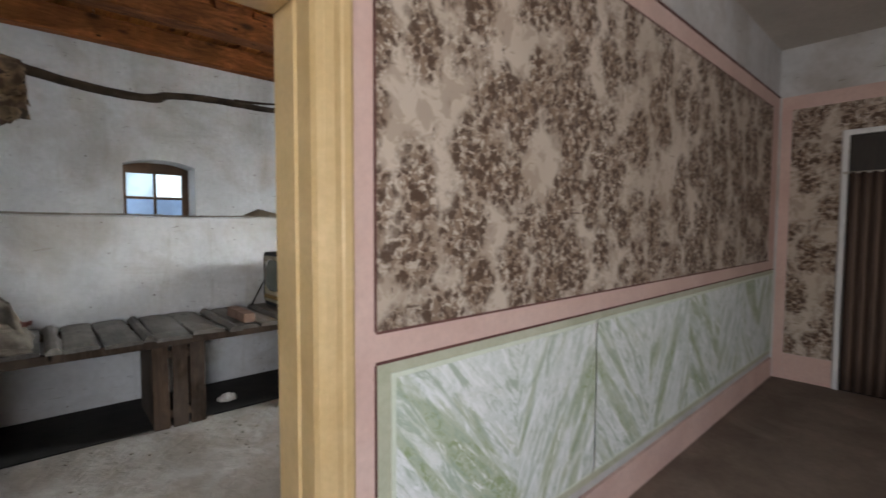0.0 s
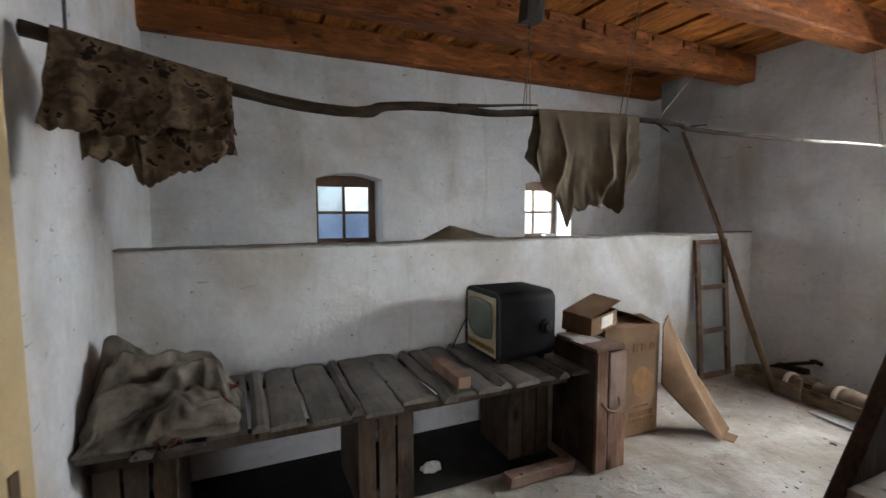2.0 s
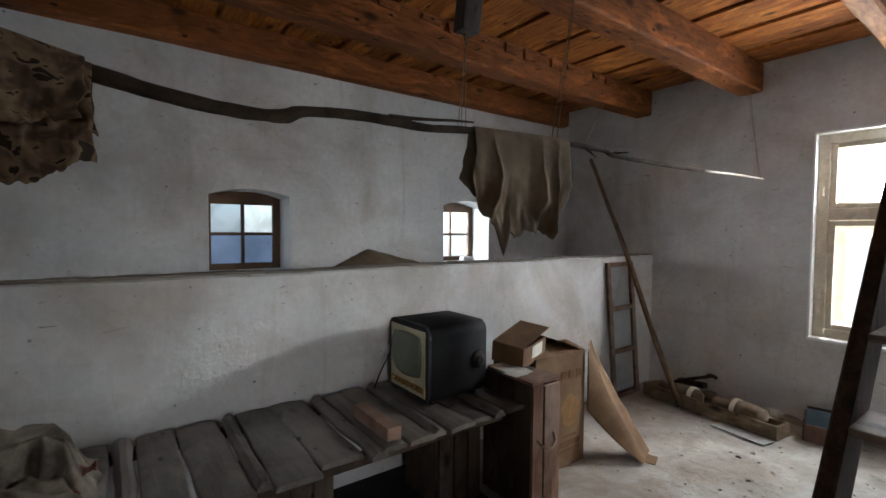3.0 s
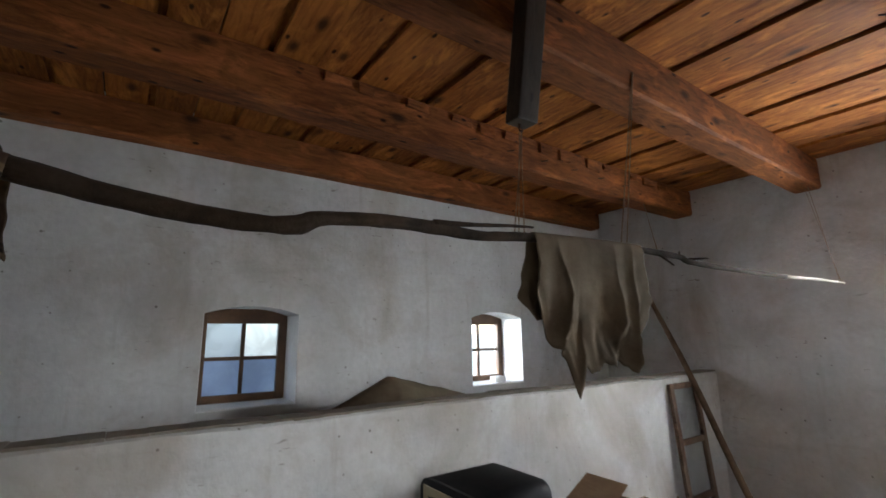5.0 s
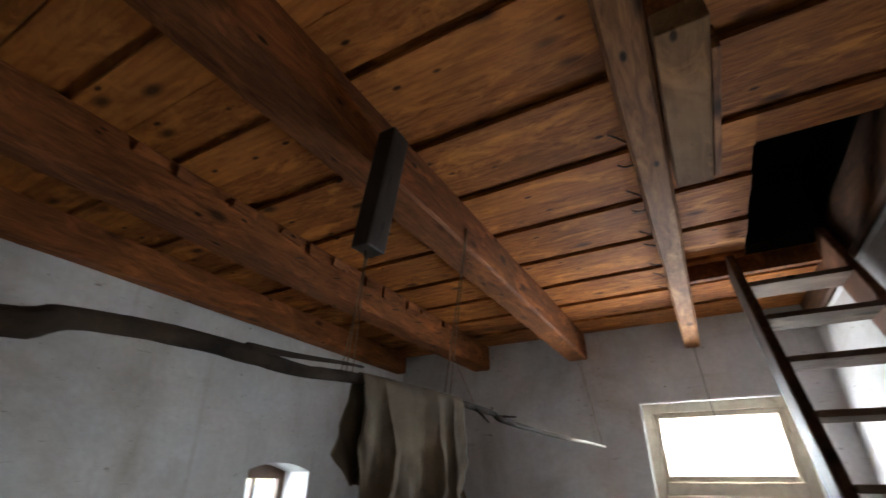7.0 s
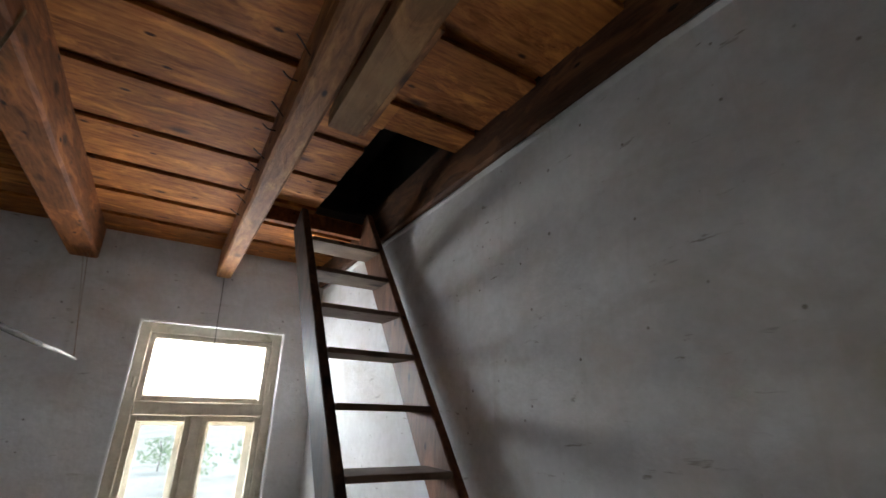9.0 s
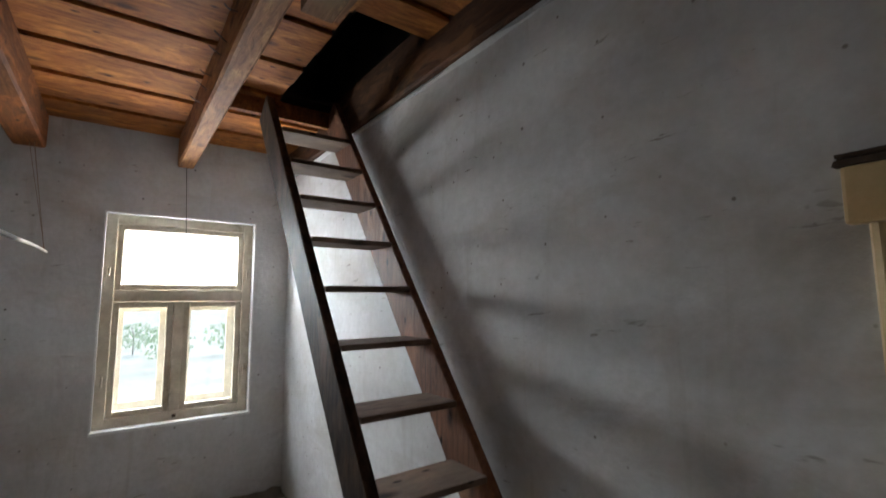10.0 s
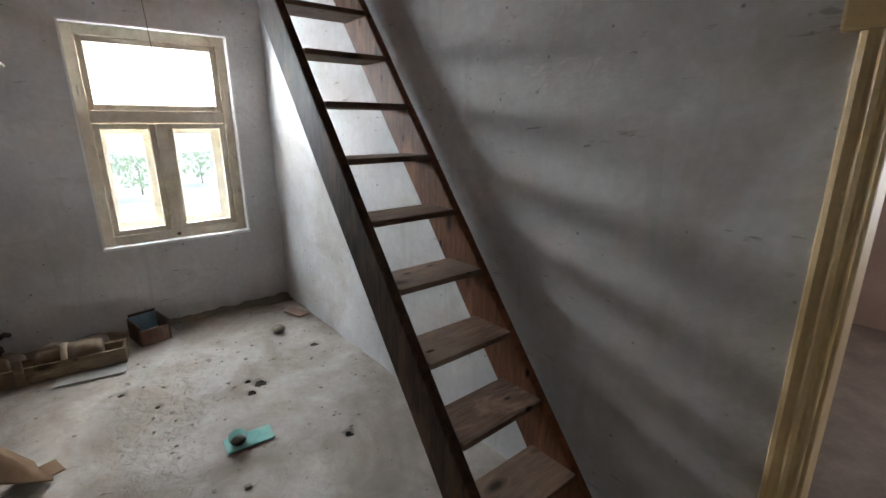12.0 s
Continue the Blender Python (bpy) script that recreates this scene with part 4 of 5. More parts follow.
# ---- ladder stair to the hatch ----
def ladder():
    k = thing("ladder_stair", "steep brown wooden ladder stair leaning up to the loft hatch", "ladder")
    run, foot = 0.7655, 0.966     # metres forward for each metre up; where the front edge meets the floor
    d = Vector((run, 0, 1)).normalized()
    def side(y0, y1, top, wide, material):
        """A stringer, worn and slightly wavy along its edges."""
        bm = bmesh.new()
        n = 24
        rings = []
        for i in range(n + 1):
            q = i / n
            wf, wb = 0.004 * nz(q * 9, y0 * 5), 0.005 * nz(q * 7, y0 * 5 + 4)
            z = 0.001 + (top - 0.001) * q
            front = Vector((foot + run * z + wf, 0, z))
            zb = max(0.001, z - (wide * d.x) * min(1.0, q * 12))
            back = Vector((foot + run * zb + (wide + wb) / d.z * 1.0, 0, zb)) if zb > 0.0011 else Vector((foot + wide / d.z, 0, 0.001))
            c = 0.006
            u = (back - front).normalized() * c
            ring = [(front, y0 + c), (front + u, y0), (back - u, y0), (back, y0 + c), (back, y1 - c), (back - u, y1), (front + u, y1), (front, y1 - c)]
            rings.append([bm.verts.new((p.x, y, p.z)) for p, y in ring])
        for q, r in zip(rings, rings[1:]):
            for k2 in range(8):
                bm.faces.new((q[k2], q[(k2 + 1) % 8], r[(k2 + 1) % 8], r[k2]))
        bm.faces.new(rings[0])
        bm.faces.new(rings[-1])
        bmesh.ops.recalc_face_normals(bm, faces=bm.faces[:])
        part("stringer", bm, material, k)
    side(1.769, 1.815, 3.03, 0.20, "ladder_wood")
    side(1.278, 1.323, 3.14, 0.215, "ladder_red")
    for i in range(12):
        z = 0.0189 + 0.2472 * i
        x = foot + run * z + 0.002
        back = 0.235 if i else 0.20
        bm = boxes((x, 1.3235, z, x + back, 1.7685, z + 0.026), bevel=0.004)
        for v in bm.verts:
            v.co.z += 0.003 * nz(v.co.y * 5, i, v.co.x * 9) - (0.004 * max(0.0, 1 - abs(v.co.y - 1.53) / 0.2) if v.co.x < x + 0.02 else 0.0)
            v.co.x += 0.004 * nz(v.co.y * 6, i * 2.3)
        part("tread", bm, "tread_wood", k)


ladder()
bracing = part("ladder_head_board", boxes((3.46, 1.28, 2.97, 3.51, 2.043, 3.078), bevel=0.005), "beam")
tagged(bracing, "short brown board across the head of the ladder", "board")

# ---- bench with its crate legs ----
def bench():
    k = thing("bench", "rough bench of uneven grey planks on crate-board legs", "bench")
    rnd = random.Random(23)
    x, turn = -0.585, 0
    while x < 1.80:
        slab = turn % 3 == 1
        w = rnd.uniform(0.055, 0.085) if slab else rnd.uniform(0.11, 0.19)
        y0, y1 = 3.165 + rnd.uniform(-0.035, 0.045), 3.955 + rnd.uniform(-0.03, 0.015)
        lift, tilt, yaw, bow = rnd.uniform(0.0, 0.010), rnd.uniform(-3.0, 3.0), rnd.uniform(-1.8, 1.8), rnd.uniform(-0.006, 0.008)
        bm = bmesh.new()
        n, c = 16, w / 2
        rows = []
        for q in range(n + 1):
            y = y0 + (y1 - y0) * q / n
            a, b = -c + 0.006 * nz(y * 5, turn, 1) * (2 if slab else 1), c + 0.006 * nz(y * 5, turn, 5) * (2 if slab else 1)
            rise = bow * math.sin(math.pi * q / n) + 0.003 * nz(y * 9, turn)
            crown = 0.016 if slab else 0.004
            section = [(a, 0), (a, 0.017), (a + 0.006, 0.022), (a * 0.35, 0.024 + crown), (b * 0.35, 0.024 + crown), (b - 0.006, 0.022), (b, 0.017), (b, 0)]
            if q in (0, n):
                section = [(px, pz * (0.93 if pz > 0 else 1)) for px, pz in section]
            rows.append([bm.verts.new((px, y - 3.5, pz + (rise if pz > 0 else max(0, rise)))) for px, pz in section])
        for q, r in zip(rows, rows[1:]):
            for e in range(8):
                bm.faces.new((q[e], q[(e + 1) % 8], r[(e + 1) % 8], r[e]))
        bm.faces.new(rows[0])
        bm.faces.new(rows[-1])
        bmesh.ops.recalc_face_normals(bm, faces=bm.faces[:])
        bmesh.ops.transform(bm, matrix=pose(x + c, 3.5, 0.590 + lift * 0.4, 0, tilt * 0.6, yaw), verts=bm.verts[:])
        part("plank", bm, "old_grey", k, "narrow half-round slab" if slab else "")
        x += w + rnd.choice((0.004, 0.008, 0.016, 0.024))
        turn += 1
    part("bearer", boxes((-0.57, 3.22, 0.54, 1.78, 3.27, 0.589), bevel=0.005), "leg_wood", k)
    part("bearer", boxes((-0.57, 3.86, 0.54, 1.78, 3.91, 0.589), bevel=0.005), "leg_wood", k)
    for x0, n in ((-0.56, 3), (0.528, 3), (1.50, 3)):
        yf = 3.29 if x0 < 1 else 3.42
        for i in range(n):
            a = x0 + i * 0.103
            part("leg_board", boxes((a, yf, 0.002, a + 0.088, yf + 0.02, 0.539), bevel=0.003, jitter=0.003), "leg_wood", k)
        part("leg_rail", boxes((x0, yf + 0.021, 0.06, x0 + 0.30, yf + 0.05, 0.11), bevel=0.003), "leg_wood", k)
        part("leg_rail", boxes((x0, yf + 0.021, 0.44, x0 + 0.30, yf + 0.05, 0.49), bevel=0.003), "leg_wood", k)
        part("leg_side", boxes((x0 + 0.005, yf + 0.051, 0.002, x0 + 0.025, 3.8, 0.539), bevel=0.003), "leg_wood", k)
        part("leg_side", boxes((x0 + 0.272, yf + 0.051, 0.002, x0 + 0.292, 3.8, 0.539), bevel=0.003), "leg_wood", k)


bench()
# Black sheet added where the floor under the bench lies in shade.
tar = part("bench_dark_sheet", boxes((XW + 0.01, 3.33, 0.002, 1.82, 3.982, 0.010)), "black")
tagged(tar, "black sheet added to darken the shaded floor under the bench", "tar paper")


def heap(name, cx, cy, z, rx, ry, h, material, label, cat, seed, folds=5):
    bm = bmesh.new()
    n, mrg = 110, 64
    def f(u, v):
        a, r = 2 * math.pi * u, v
        edge = 1 + 0.20 * nz(math.cos(a) * 1.6, math.sin(a) * 1.6, seed) + 0.08 * math.sin(a * 7 + seed)
        x, y = math.cos(a) * r * edge, math.sin(a) * r * edge
        bump = 1 - r ** 2.2
        w = x * 0.9 + y * 0.55 + 0.55 * nz(x * 1.3, y * 1.3, seed) 
        fold = (1 - abs(math.sin(folds * w))) ** 1.6 * 0.75 + (1 - abs(nz(x * 3.1 + 3, y * 2.6, seed + 5)) * 2.2) * 0.30 + 0.25 * nz(x * 6, y * 5, seed + 8)
        zz = max(0.0, bump) ** 0.6 * h * (0.30 + 0.85 * max(0, fold)) + 0.006 + (0.012 if r < 1 else 0)
        return (cx + x * rx, cy + y * ry, z + zz)
    g = [[bm.verts.new(f(i / n, max(0.001, j / mrg))) for j in range(mrg + 1)] for i in range(n)]
    for i in range(n):
        for j in range(mrg):
            bm.faces.new((g[i][j], g[i][j + 1], g[(i + 1) % n][j + 1], g[(i + 1) % n][j]))
    rim = [g[i][mrg] for i in range(n)]
    low = [bm.verts.new((v.co.x, v.co.y, z)) for v in rim]
    for i in range(n):
        bm.faces.new((rim[i], low[i], low[(i + 1) % n], rim[(i + 1) % n]))
    bm.faces.new(low[::-1])
    bmesh.ops.remove_doubles(bm, verts=bm.verts[:], dist=0.0005)
    bmesh.ops.recalc_face_normals(bm, faces=bm.faces[:])
    return tagged(part(name, bm, material, soft=True), label, cat)


def cloth_pile():
    k = thing("crumpled_cloth", "crumpled dirty brown sacking with red scraps piled on the bench", "cloth", "", (-0.3, 3.46, 0.622))
    bm = bmesh.new()
    def f(u, v):
        e = 0.05 * nz(u * 5, v * 5, 3)
        x, y = -0.285 + 0.58 * (u - 0.5) + e * 0.6, 0.58 * (v - 0.5) + e * 0.6
        h = 0.24 * math.exp(-((u - 0.14) / 0.24) ** 2 - ((v - 0.66) / 0.36) ** 2) + 0.17 * math.exp(-((u - 0.62) / 0.36) ** 2 - ((v - 0.58) / 0.34) ** 2)
        edge = min(1.0, 7 * min(u + 0.03, 1 - u, v, 1 - v)) ** 0.6 if 0 < v < 1 and u < 1 else 0.0
        w = 4.4 * (0.85 * v - 0.45 * u + 0.13 * nz(u * 2.6, v * 2.6, 6) + 0.05 * nz(u * 8, v * 7, 16)) + 2.0
        fr = w - math.floor(w)
        step = min(1.0, fr * 3.2) ** 0.5 - fr
        w2 = 3.1 * w + 0.9 * u + 0.4 * nz(u * 6, v * 5, 31)
        fr2 = w2 - math.floor(w2)
        step += 0.30 * (min(1.0, fr2 * 3.0) ** 0.5 - fr2)
        side = math.sin(22 * (u * 0.9 + 0.35 * v + 0.12 * nz(u * 4, v * 4, 21)))
        crumple = 0.5 - abs(nz(u * 9, v * 7, 11))
        z = 0.008 + edge * (0.012 + h * 0.85 + 0.15 * step * min(1, h * 8 + 0.25) + 0.014 * side * min(1, h * 5) + 0.03 * max(0, crumple) * min(1, h * 9))
        return (x + 0.285, y - 0.035 * step * edge, z)
    sheet(bm, 130, 120, f, 0.004)
    bmesh.ops.recalc_face_normals(bm, faces=bm.faces[:])
    part("sacking", bm, "heap_cloth", k, "", True)
    for cx, cy, cz, l, mat in ((0.24, -0.02, 0.115, 0.10, "red_rag"), (0.19, -0.08, 0.075, 0.12, "red_rag"), (0.03, -0.275, 0.012, 0.11, "red_rag")):
        bm = bmesh.new()
        def g(u, v):
            return (cx + l * (u - 0.5), cy + 0.05 * (v - 0.5) + 0.02 * nz(u * 4, v * 4, cx), cz + 0.015 * nz(u * 4, v * 3, cz * 9) + 0.012 * math.sin(9 * u + 5 * v))
        sheet(bm, 16, 10, g, 0.004)
        bmesh.ops.recalc_face_normals(bm, faces=bm.faces[:])
        part("scrap", bm, mat, k, "dull red cloth scrap" if mat == "red_rag" else "dirty white cloth scrap", True)


cloth_pile()
# ---- television ----
def television():
    k = thing("television", "old dark tabletop television set with a grey-green tube", "television")
    x0, x1, y0, y1, z0, z1 = 1.415, 1.835, 3.408, 3.835, 0.642, 1.068
    case = boxes((x0 + 0.012, y0, z0, x1, y1, z1))
    long = [e for e in case.edges if abs(e.verts[0].co.x - e.verts[1].co.x) > 0.1]
    bmesh.ops.bevel(case, geom=long, offset=0.062, segments=7, profile=0.5, affect="EDGES")
    back = [e for e in case.edges if min(v.co.x for v in e.verts) > x1 - 0.001]
    bmesh.ops.bevel(case, geom=back, offset=0.02, segments=3, profile=0.5, affect="EDGES")
    part("case", case, "tv_case", k, "", True)
    rim = boxes((x0 - 0.006, y0, z0, x0 + 0.014, y1, z1))
    bmesh.ops.bevel(rim, geom=[e for e in rim.edges if abs(e.verts[0].co.x - e.verts[1].co.x) > 0.01], offset=0.062, segments=7, profile=0.5, affect="EDGES")
    part("front_rim", rim, "tv_case", k)
    part("front_panel", boxes((x0 - 0.010, y0 + 0.031, z0 + 0.026, x0 - 0.004, y1 - 0.031, z1 - 0.031), bevel=0.002), "tv_front", k, "yellowed front panel")
    bm = bmesh.new()
    def tubeface(u, v):
        a, b = u * 2 - 1, v * 2 - 1
        def sq(p, q):
            return p * math.sqrt(max(0, 1 - 0.22 * q * q))
        return (x0 - 0.012 - 0.028 * max(0, 1 - 0.5 * (a * a + b * b)), (y0 + y1) / 2 + 0.155 * sq(a, b), z0 + 0.245 + 0.125 * sq(b, a))
    sheet(bm, 20, 16, tubeface, -0.012)
    bmesh.ops.recalc_face_normals(bm, faces=bm.faces[:])
    part("screen", bm, "tv_screen", k, "dusty grey-green tube", True)
    part("control_strip", boxes((x0 - 0.014, y0 + 0.04, z0 + 0.05, x0 - 0.0105, y1 - 0.04, z0 + 0.085), bevel=0.002), "brass", k)
    for i in range(6):
        bm = bmesh.new()
        y = y0 + 0.07 + i * 0.056
        tube(bm, [(x0 - 0.013, y, z0 + 0.067), (x0 - 0.032, y, z0 + 0.067)], [0.012, 0.010], 12)
        part("knob", bm, "brass", k)
    bm = bmesh.new()
    tube(bm, [(1.755, y0 + 0.003, z0 + 0.20), (1.755, y0 - 0.018, z0 + 0.20)], [0.052, 0.046], 24)
    s = part("side_ring", bm, "tv_case", k, "round dark ring on the side", True)
    # Black disc stands in for the dark hole inside the ring.
    bm = bmesh.new()
    tube(bm, [(1.755, y0 - 0.015, z0 + 0.20), (1.755, y0 - 0.028, z0 + 0.20)], [0.026, 0.022], 20)
    part("ring_centre", bm, "black", s)
    for a, b in ((x0 + 0.05, y0 + 0.05), (x1 - 0.08, y0 + 0.05), (x0 + 0.05, y1 - 0.08), (x1 - 0.08, y1 - 0.08)):
        part("foot", boxes((a, b, 0.619, a + 0.03, b + 0.03, z0 + 0.004), bevel=0.004), "black", k)
    bm = bmesh.new()
    tube(bm, smooth_path([(x0 + 0.02, y1 + 0.01, 0.86), (x0 - 0.05, y1 + 0.03, 0.72), (x0 - 0.10, y1 + 0.02, 0.63)], 6), 0.005)
    part("cord", bm, "black", k)


television()
blk = part("brick", boxes((1.04, 3.20, 0.622, 1.115, 3.56, 0.687), bevel=0.006, jitter=0.004), "brick")
tagged(blk, "dusty reddish brick lying on the bench", "brick")

# ---- crate, cartons and card ----
def crate():
    k = thing("wooden_crate", "tall reddish-brown wooden crate standing on end", "crate")
    x0, x1, y0, y1, h = 1.90, 2.122, 3.10, 3.51, 0.735
    part("front_board", boxes((x0, y0, 0.002, x0 + 0.085, y0 + 0.02, h), bevel=0.004, jitter=0.003), "crate_wood", k)
    part("front_board", boxes((x0 + 0.09, y0, 0.002, x1, y0 + 0.02, h - 0.01), bevel=0.004, jitter=0.003), "crate_wood", k)
    for i in range(3):
        a = y0 + 0.022 + i * 0.132
        part("side_board", boxes((x0, a, 0.002, x0 + 0.018, a + 0.128, h - 0.005), bevel=0.003), "leg_wood", k)
        part("side_board", boxes((x1 - 0.018, a, 0.002, x1, a + 0.128, h - 0.005), bevel=0.003), "leg_wood", k)
    part("top_board", boxes((x0 - 0.005, y0 + 0.005, h + 0.001, x1 + 0.004, y0 + 0.19, h + 0.02), bevel=0.003), "crate_wood", k)
    part("top_board", boxes((x0 - 0.005, y0 + 0.20, h + 0.001, x1 + 0.004, y1 - 0.03, h + 0.02), bevel=0.003), "old_grey", k)
    bm = bmesh.new()
    tube(bm, smooth_path([(x0 + 0.035, y0, 0.43), (x0 + 0.05, y0 - 0.03, 0.40), (x0 + 0.10, y0 - 0.045, 0.385), (x0 + 0.15, y0 - 0.03, 0.41), (x0 + 0.17, y0, 0.44)], 5), 0.009)
    part("rope_handle", bm, "rope", k, "worn rope handle", True)


crate()


def carton():
    k = thing("large_carton", "large printed brown cardboard carton with a torn top", "carton")
    x0, x1, y0, y1, h, t = 2.19, 2.685, 3.345, 3.74, 0.77, 0.006
    part("wall", boxes((x0, y0, 0.002, x1, y0 + t, h), jitter=0.004), "cardboard", k)
    part("wall", boxes((x0, y1 - t, 0.002, x1, y1, h), jitter=0.004), "cardboard", k)
    part("wall", boxes((x0, y0 + t, 0.002, x0 + t, y1 - t, h), jitter=0.003), "cardboard", k)
    part("wall", boxes((x1 - t, y0 + t, 0.002, x1, y1 - t, h), jitter=0.003), "cardboard", k)
    part("base", boxes((x0 + t, y0 + t, 0.003, x1 - t, y1 - t, 0.012)), "cardboard", k)
    part("flap", boxes((x0, 0, 0, x1, 0.17, t), m=pose(0, y0 + 0.002, h + 0.002, 12, 0, 0)), "cardboard", k)
    part("flap", boxes((0, y0 + 0.01, 0, 0.2, y1 - 0.01, t), m=pose(x1 - 0.004, 0, h + 0.002, 0, -158, 0)), "cardboard", k)
    ink = boxes((2.42, y0 - 0.002, 0.135, 2.64, y0, 0.175))
    part("printing", ink, "ink", k)
    part("printing", boxes((2.45, y0 - 0.002, 0.20, 2.60, y0, 0.215)), "ink", k)
    for i in range(7):
        part("printing", boxes((2.42 + i * 0.033, y0 - 0.002, 0.10, 2.42 + i * 0.033 + 0.02, y0, 0.122)), "ink", k)
    for x in (2.44, 2.52, 2.60):
        part("printing", boxes((x, y0 - 0.002, 0.60, x + 0.045, y0, 0.655)), "ink", k)
    bm = bmesh.new()
    prism(bm, [(2.53 + 0.09 * math.cos(a) * (1 + 0.15 * math.sin(5 * a)), 0.38 + 0.11 * math.sin(a)) for a in (2 * math.pi * q / 22 for q in range(22))], "y", y0 - 0.002, y0)
    part("printed_emblem", bm, "faded_ink", k)


carton()


def small_carton():
    k = thing("small_carton", "small open cardboard box tipped on top of the crate", "carton")
    k.matrix_basis = pose(2.16, 3.47, 0.775, 6, -5, 16)
    w, d, h, t = 0.31, 0.22, 0.125, 0.005
    a, b = -w / 2, w / 2
    part("wall", boxes((a, -d / 2, 0, b, -d / 2 + t, h)), "cardboard", k)
    part("wall", boxes((a, d / 2 - t, 0, b, d / 2, h)), "cardboard", k)
    part("wall", boxes((a, -d / 2 + t, 0, a + t, d / 2 - t, h)), "cardboard", k)
    part("wall", boxes((b - t, -d / 2 + t, 0, b, d / 2 - t, h)), "cardboard", k)
    part("base", boxes((a + t, -d / 2 + t, 0, b - t, d / 2 - t, t)), "cardboard", k)
    part("lid_flap", boxes((0, -d / 2 + 0.004, 0, w + 0.05, d / 2 - 0.004, t), m=pose(a, 0, h + 0.001, 0, -7, 0)), "cardboard", k)
    part("tape", boxes((a + 0.12, -d / 2 - 0.001, 0.03, b - 0.05, -d / 2, 0.11)), "paper", k)


small_carton()


def leaning_card():
    k = thing("cardboard_sheet", "long folded cardboard sheet slumped from the carton to the floor", "cardboard")
    def left(v):
        if v < 0.42:
            return Vector((2.70, 3.33, 0.76 - 0.998 * v))
        q = (v - 0.42) / 0.58
        return Vector((2.70, 3.33, 0.341)).lerp(Vector((2.93, 3.04, 0.010)), q) + Vector((0, 0, -0.02 * math.sin(math.pi * q)))
    def bent(a, b, v):
        """Steep at the top, sweeping outward towards the floor."""
        return Vector((a.x + (b.x - a.x) * v ** 1.25, a.y + (b.y - a.y) * v ** 1.2, a.z + (b.z - a.z) * v))
    def fold(v):
        return bent(Vector((2.80, 3.39, 0.785)), Vector((2.97, 3.05, 0.012)), v) + Vector((0.02 * math.sin(math.pi * v), 0, -0.03 * math.sin(math.pi * v))) + Vector((0.012 * nz(v * 6, 2), 0, 0.008 * nz(v * 9, 4)))
    def outer(v):
        return bent(Vector((2.87, 3.43, 0.80)), Vector((3.15, 3.12, 0.014)), v) + Vector((0.03 * math.sin(math.pi * v), 0, -0.02 * math.sin(math.pi * v))) + Vector((0.01 * nz(v * 7, 8), 0, 0))
    def big(u, v):
        p = left(v).lerp(fold(v), u)
        return p + Vector((0.02, -0.02, 0)) * math.sin(math.pi * u) * math.sin(math.pi * v)
    def small(u, v):
        return (fold(v) + Vector((0.007, 0.007, 0.002))).lerp(outer(v), u) - Vector((0.02, 0, 0.02)) * math.sin(math.pi * u)
    for name, f in (("panel", big), ("flap", small)):
        bm = bmesh.new()
        sheet(bm, 16, 40, f, 0.006)
        bmesh.ops.recalc_face_normals(bm, faces=bm.faces[:])
        part(name, bm, "cardboard", k, "", True)
    part("torn_end", boxes((-0.06, -0.035, 0, 0.06, 0.035, 0.004), m=pose(3.05, 3.05, 0.004, 0, 0, 20), jitter=0.004), "cardboard", k)


leaning_card()
for x0, y0, x1, y1, z in ((1.93, 3.24, 2.05, 3.38, 0.758), (1.89, 3.30, 2.01, 3.47, 0.763), (1.86, 3.20, 1.97, 3.30, 0.768)):
    tagged(part("paper_scrap", boxes((x0, y0, z, x1, y1, z + 0.003), jitter=0.004), "paper"), "dirty paper scrap lying on top of the crate", "paper", "papers on the crate")
pl = part("timber_offcut", boxes((1.355, 3.165, 0.002, 1.80, 3.25, 0.068), bevel=0.006, m=None, jitter=0.006), "crate_wood")
tagged(pl, "short reddish timber offcut on the floor", "timber")
heap("crumpled_paper", 1.02, 3.53, 0.011, 0.06, 0.04, 0.03, "paper", "crumpled scrap of pale paper on the floor", "paper", 7.0, 4)

# ---- old sash leaning on the partition ----
def old_sash():
    k = thing("old_sash", "old brown three-pane window sash leaning on the partition", "sash")
    m = pose(4.06, 3.845, 0.0, -4.6, 0, 0) 
    k.matrix_basis = m
    w, h, f, t = 0.21, 1.30, 0.045, 0.03
    part("stile", boxes((-w - 0.01, 0, 0.002, -w + f, t, h), bevel=0.004), "tread_wood", k)
    part("stile", boxes((w - f, 0, 0.002, w + 0.01, t, h), bevel=0.004), "tread_wood", k)
    for z in (0.0, 0.42, 0.83, h - f):
        part("rail", boxes((-w + f, 0.001, z, w - f, t - 0.001, z + f), bevel=0.003), "tread_wood", k)
    for z0, z1 in ((f, 0.42), (0.42 + f, 0.83), (0.83 + f, h - f)):
        part("pane", boxes((-w + f, t * 0.5, z0, w - f, t * 0.5 + 0.003, z1)), "dusty_glass", k)


old_sash()
bm = bmesh.new()
tube(bm, smooth_path([(4.175, 3.395, 0.015), (4.18, 3.65, 0.58), (4.205, 3.965, 1.345), (4.21, 4.18, 1.82), (4.225, 4.435, 2.375)], 6), [0.030 - 0.012 * i / 24 for i in range(25)], 9, 0.06)
stick = tagged(part("prop_stick", bm, "brown_stick", soft=True), "long brown stick leaning over the partition", "stick")

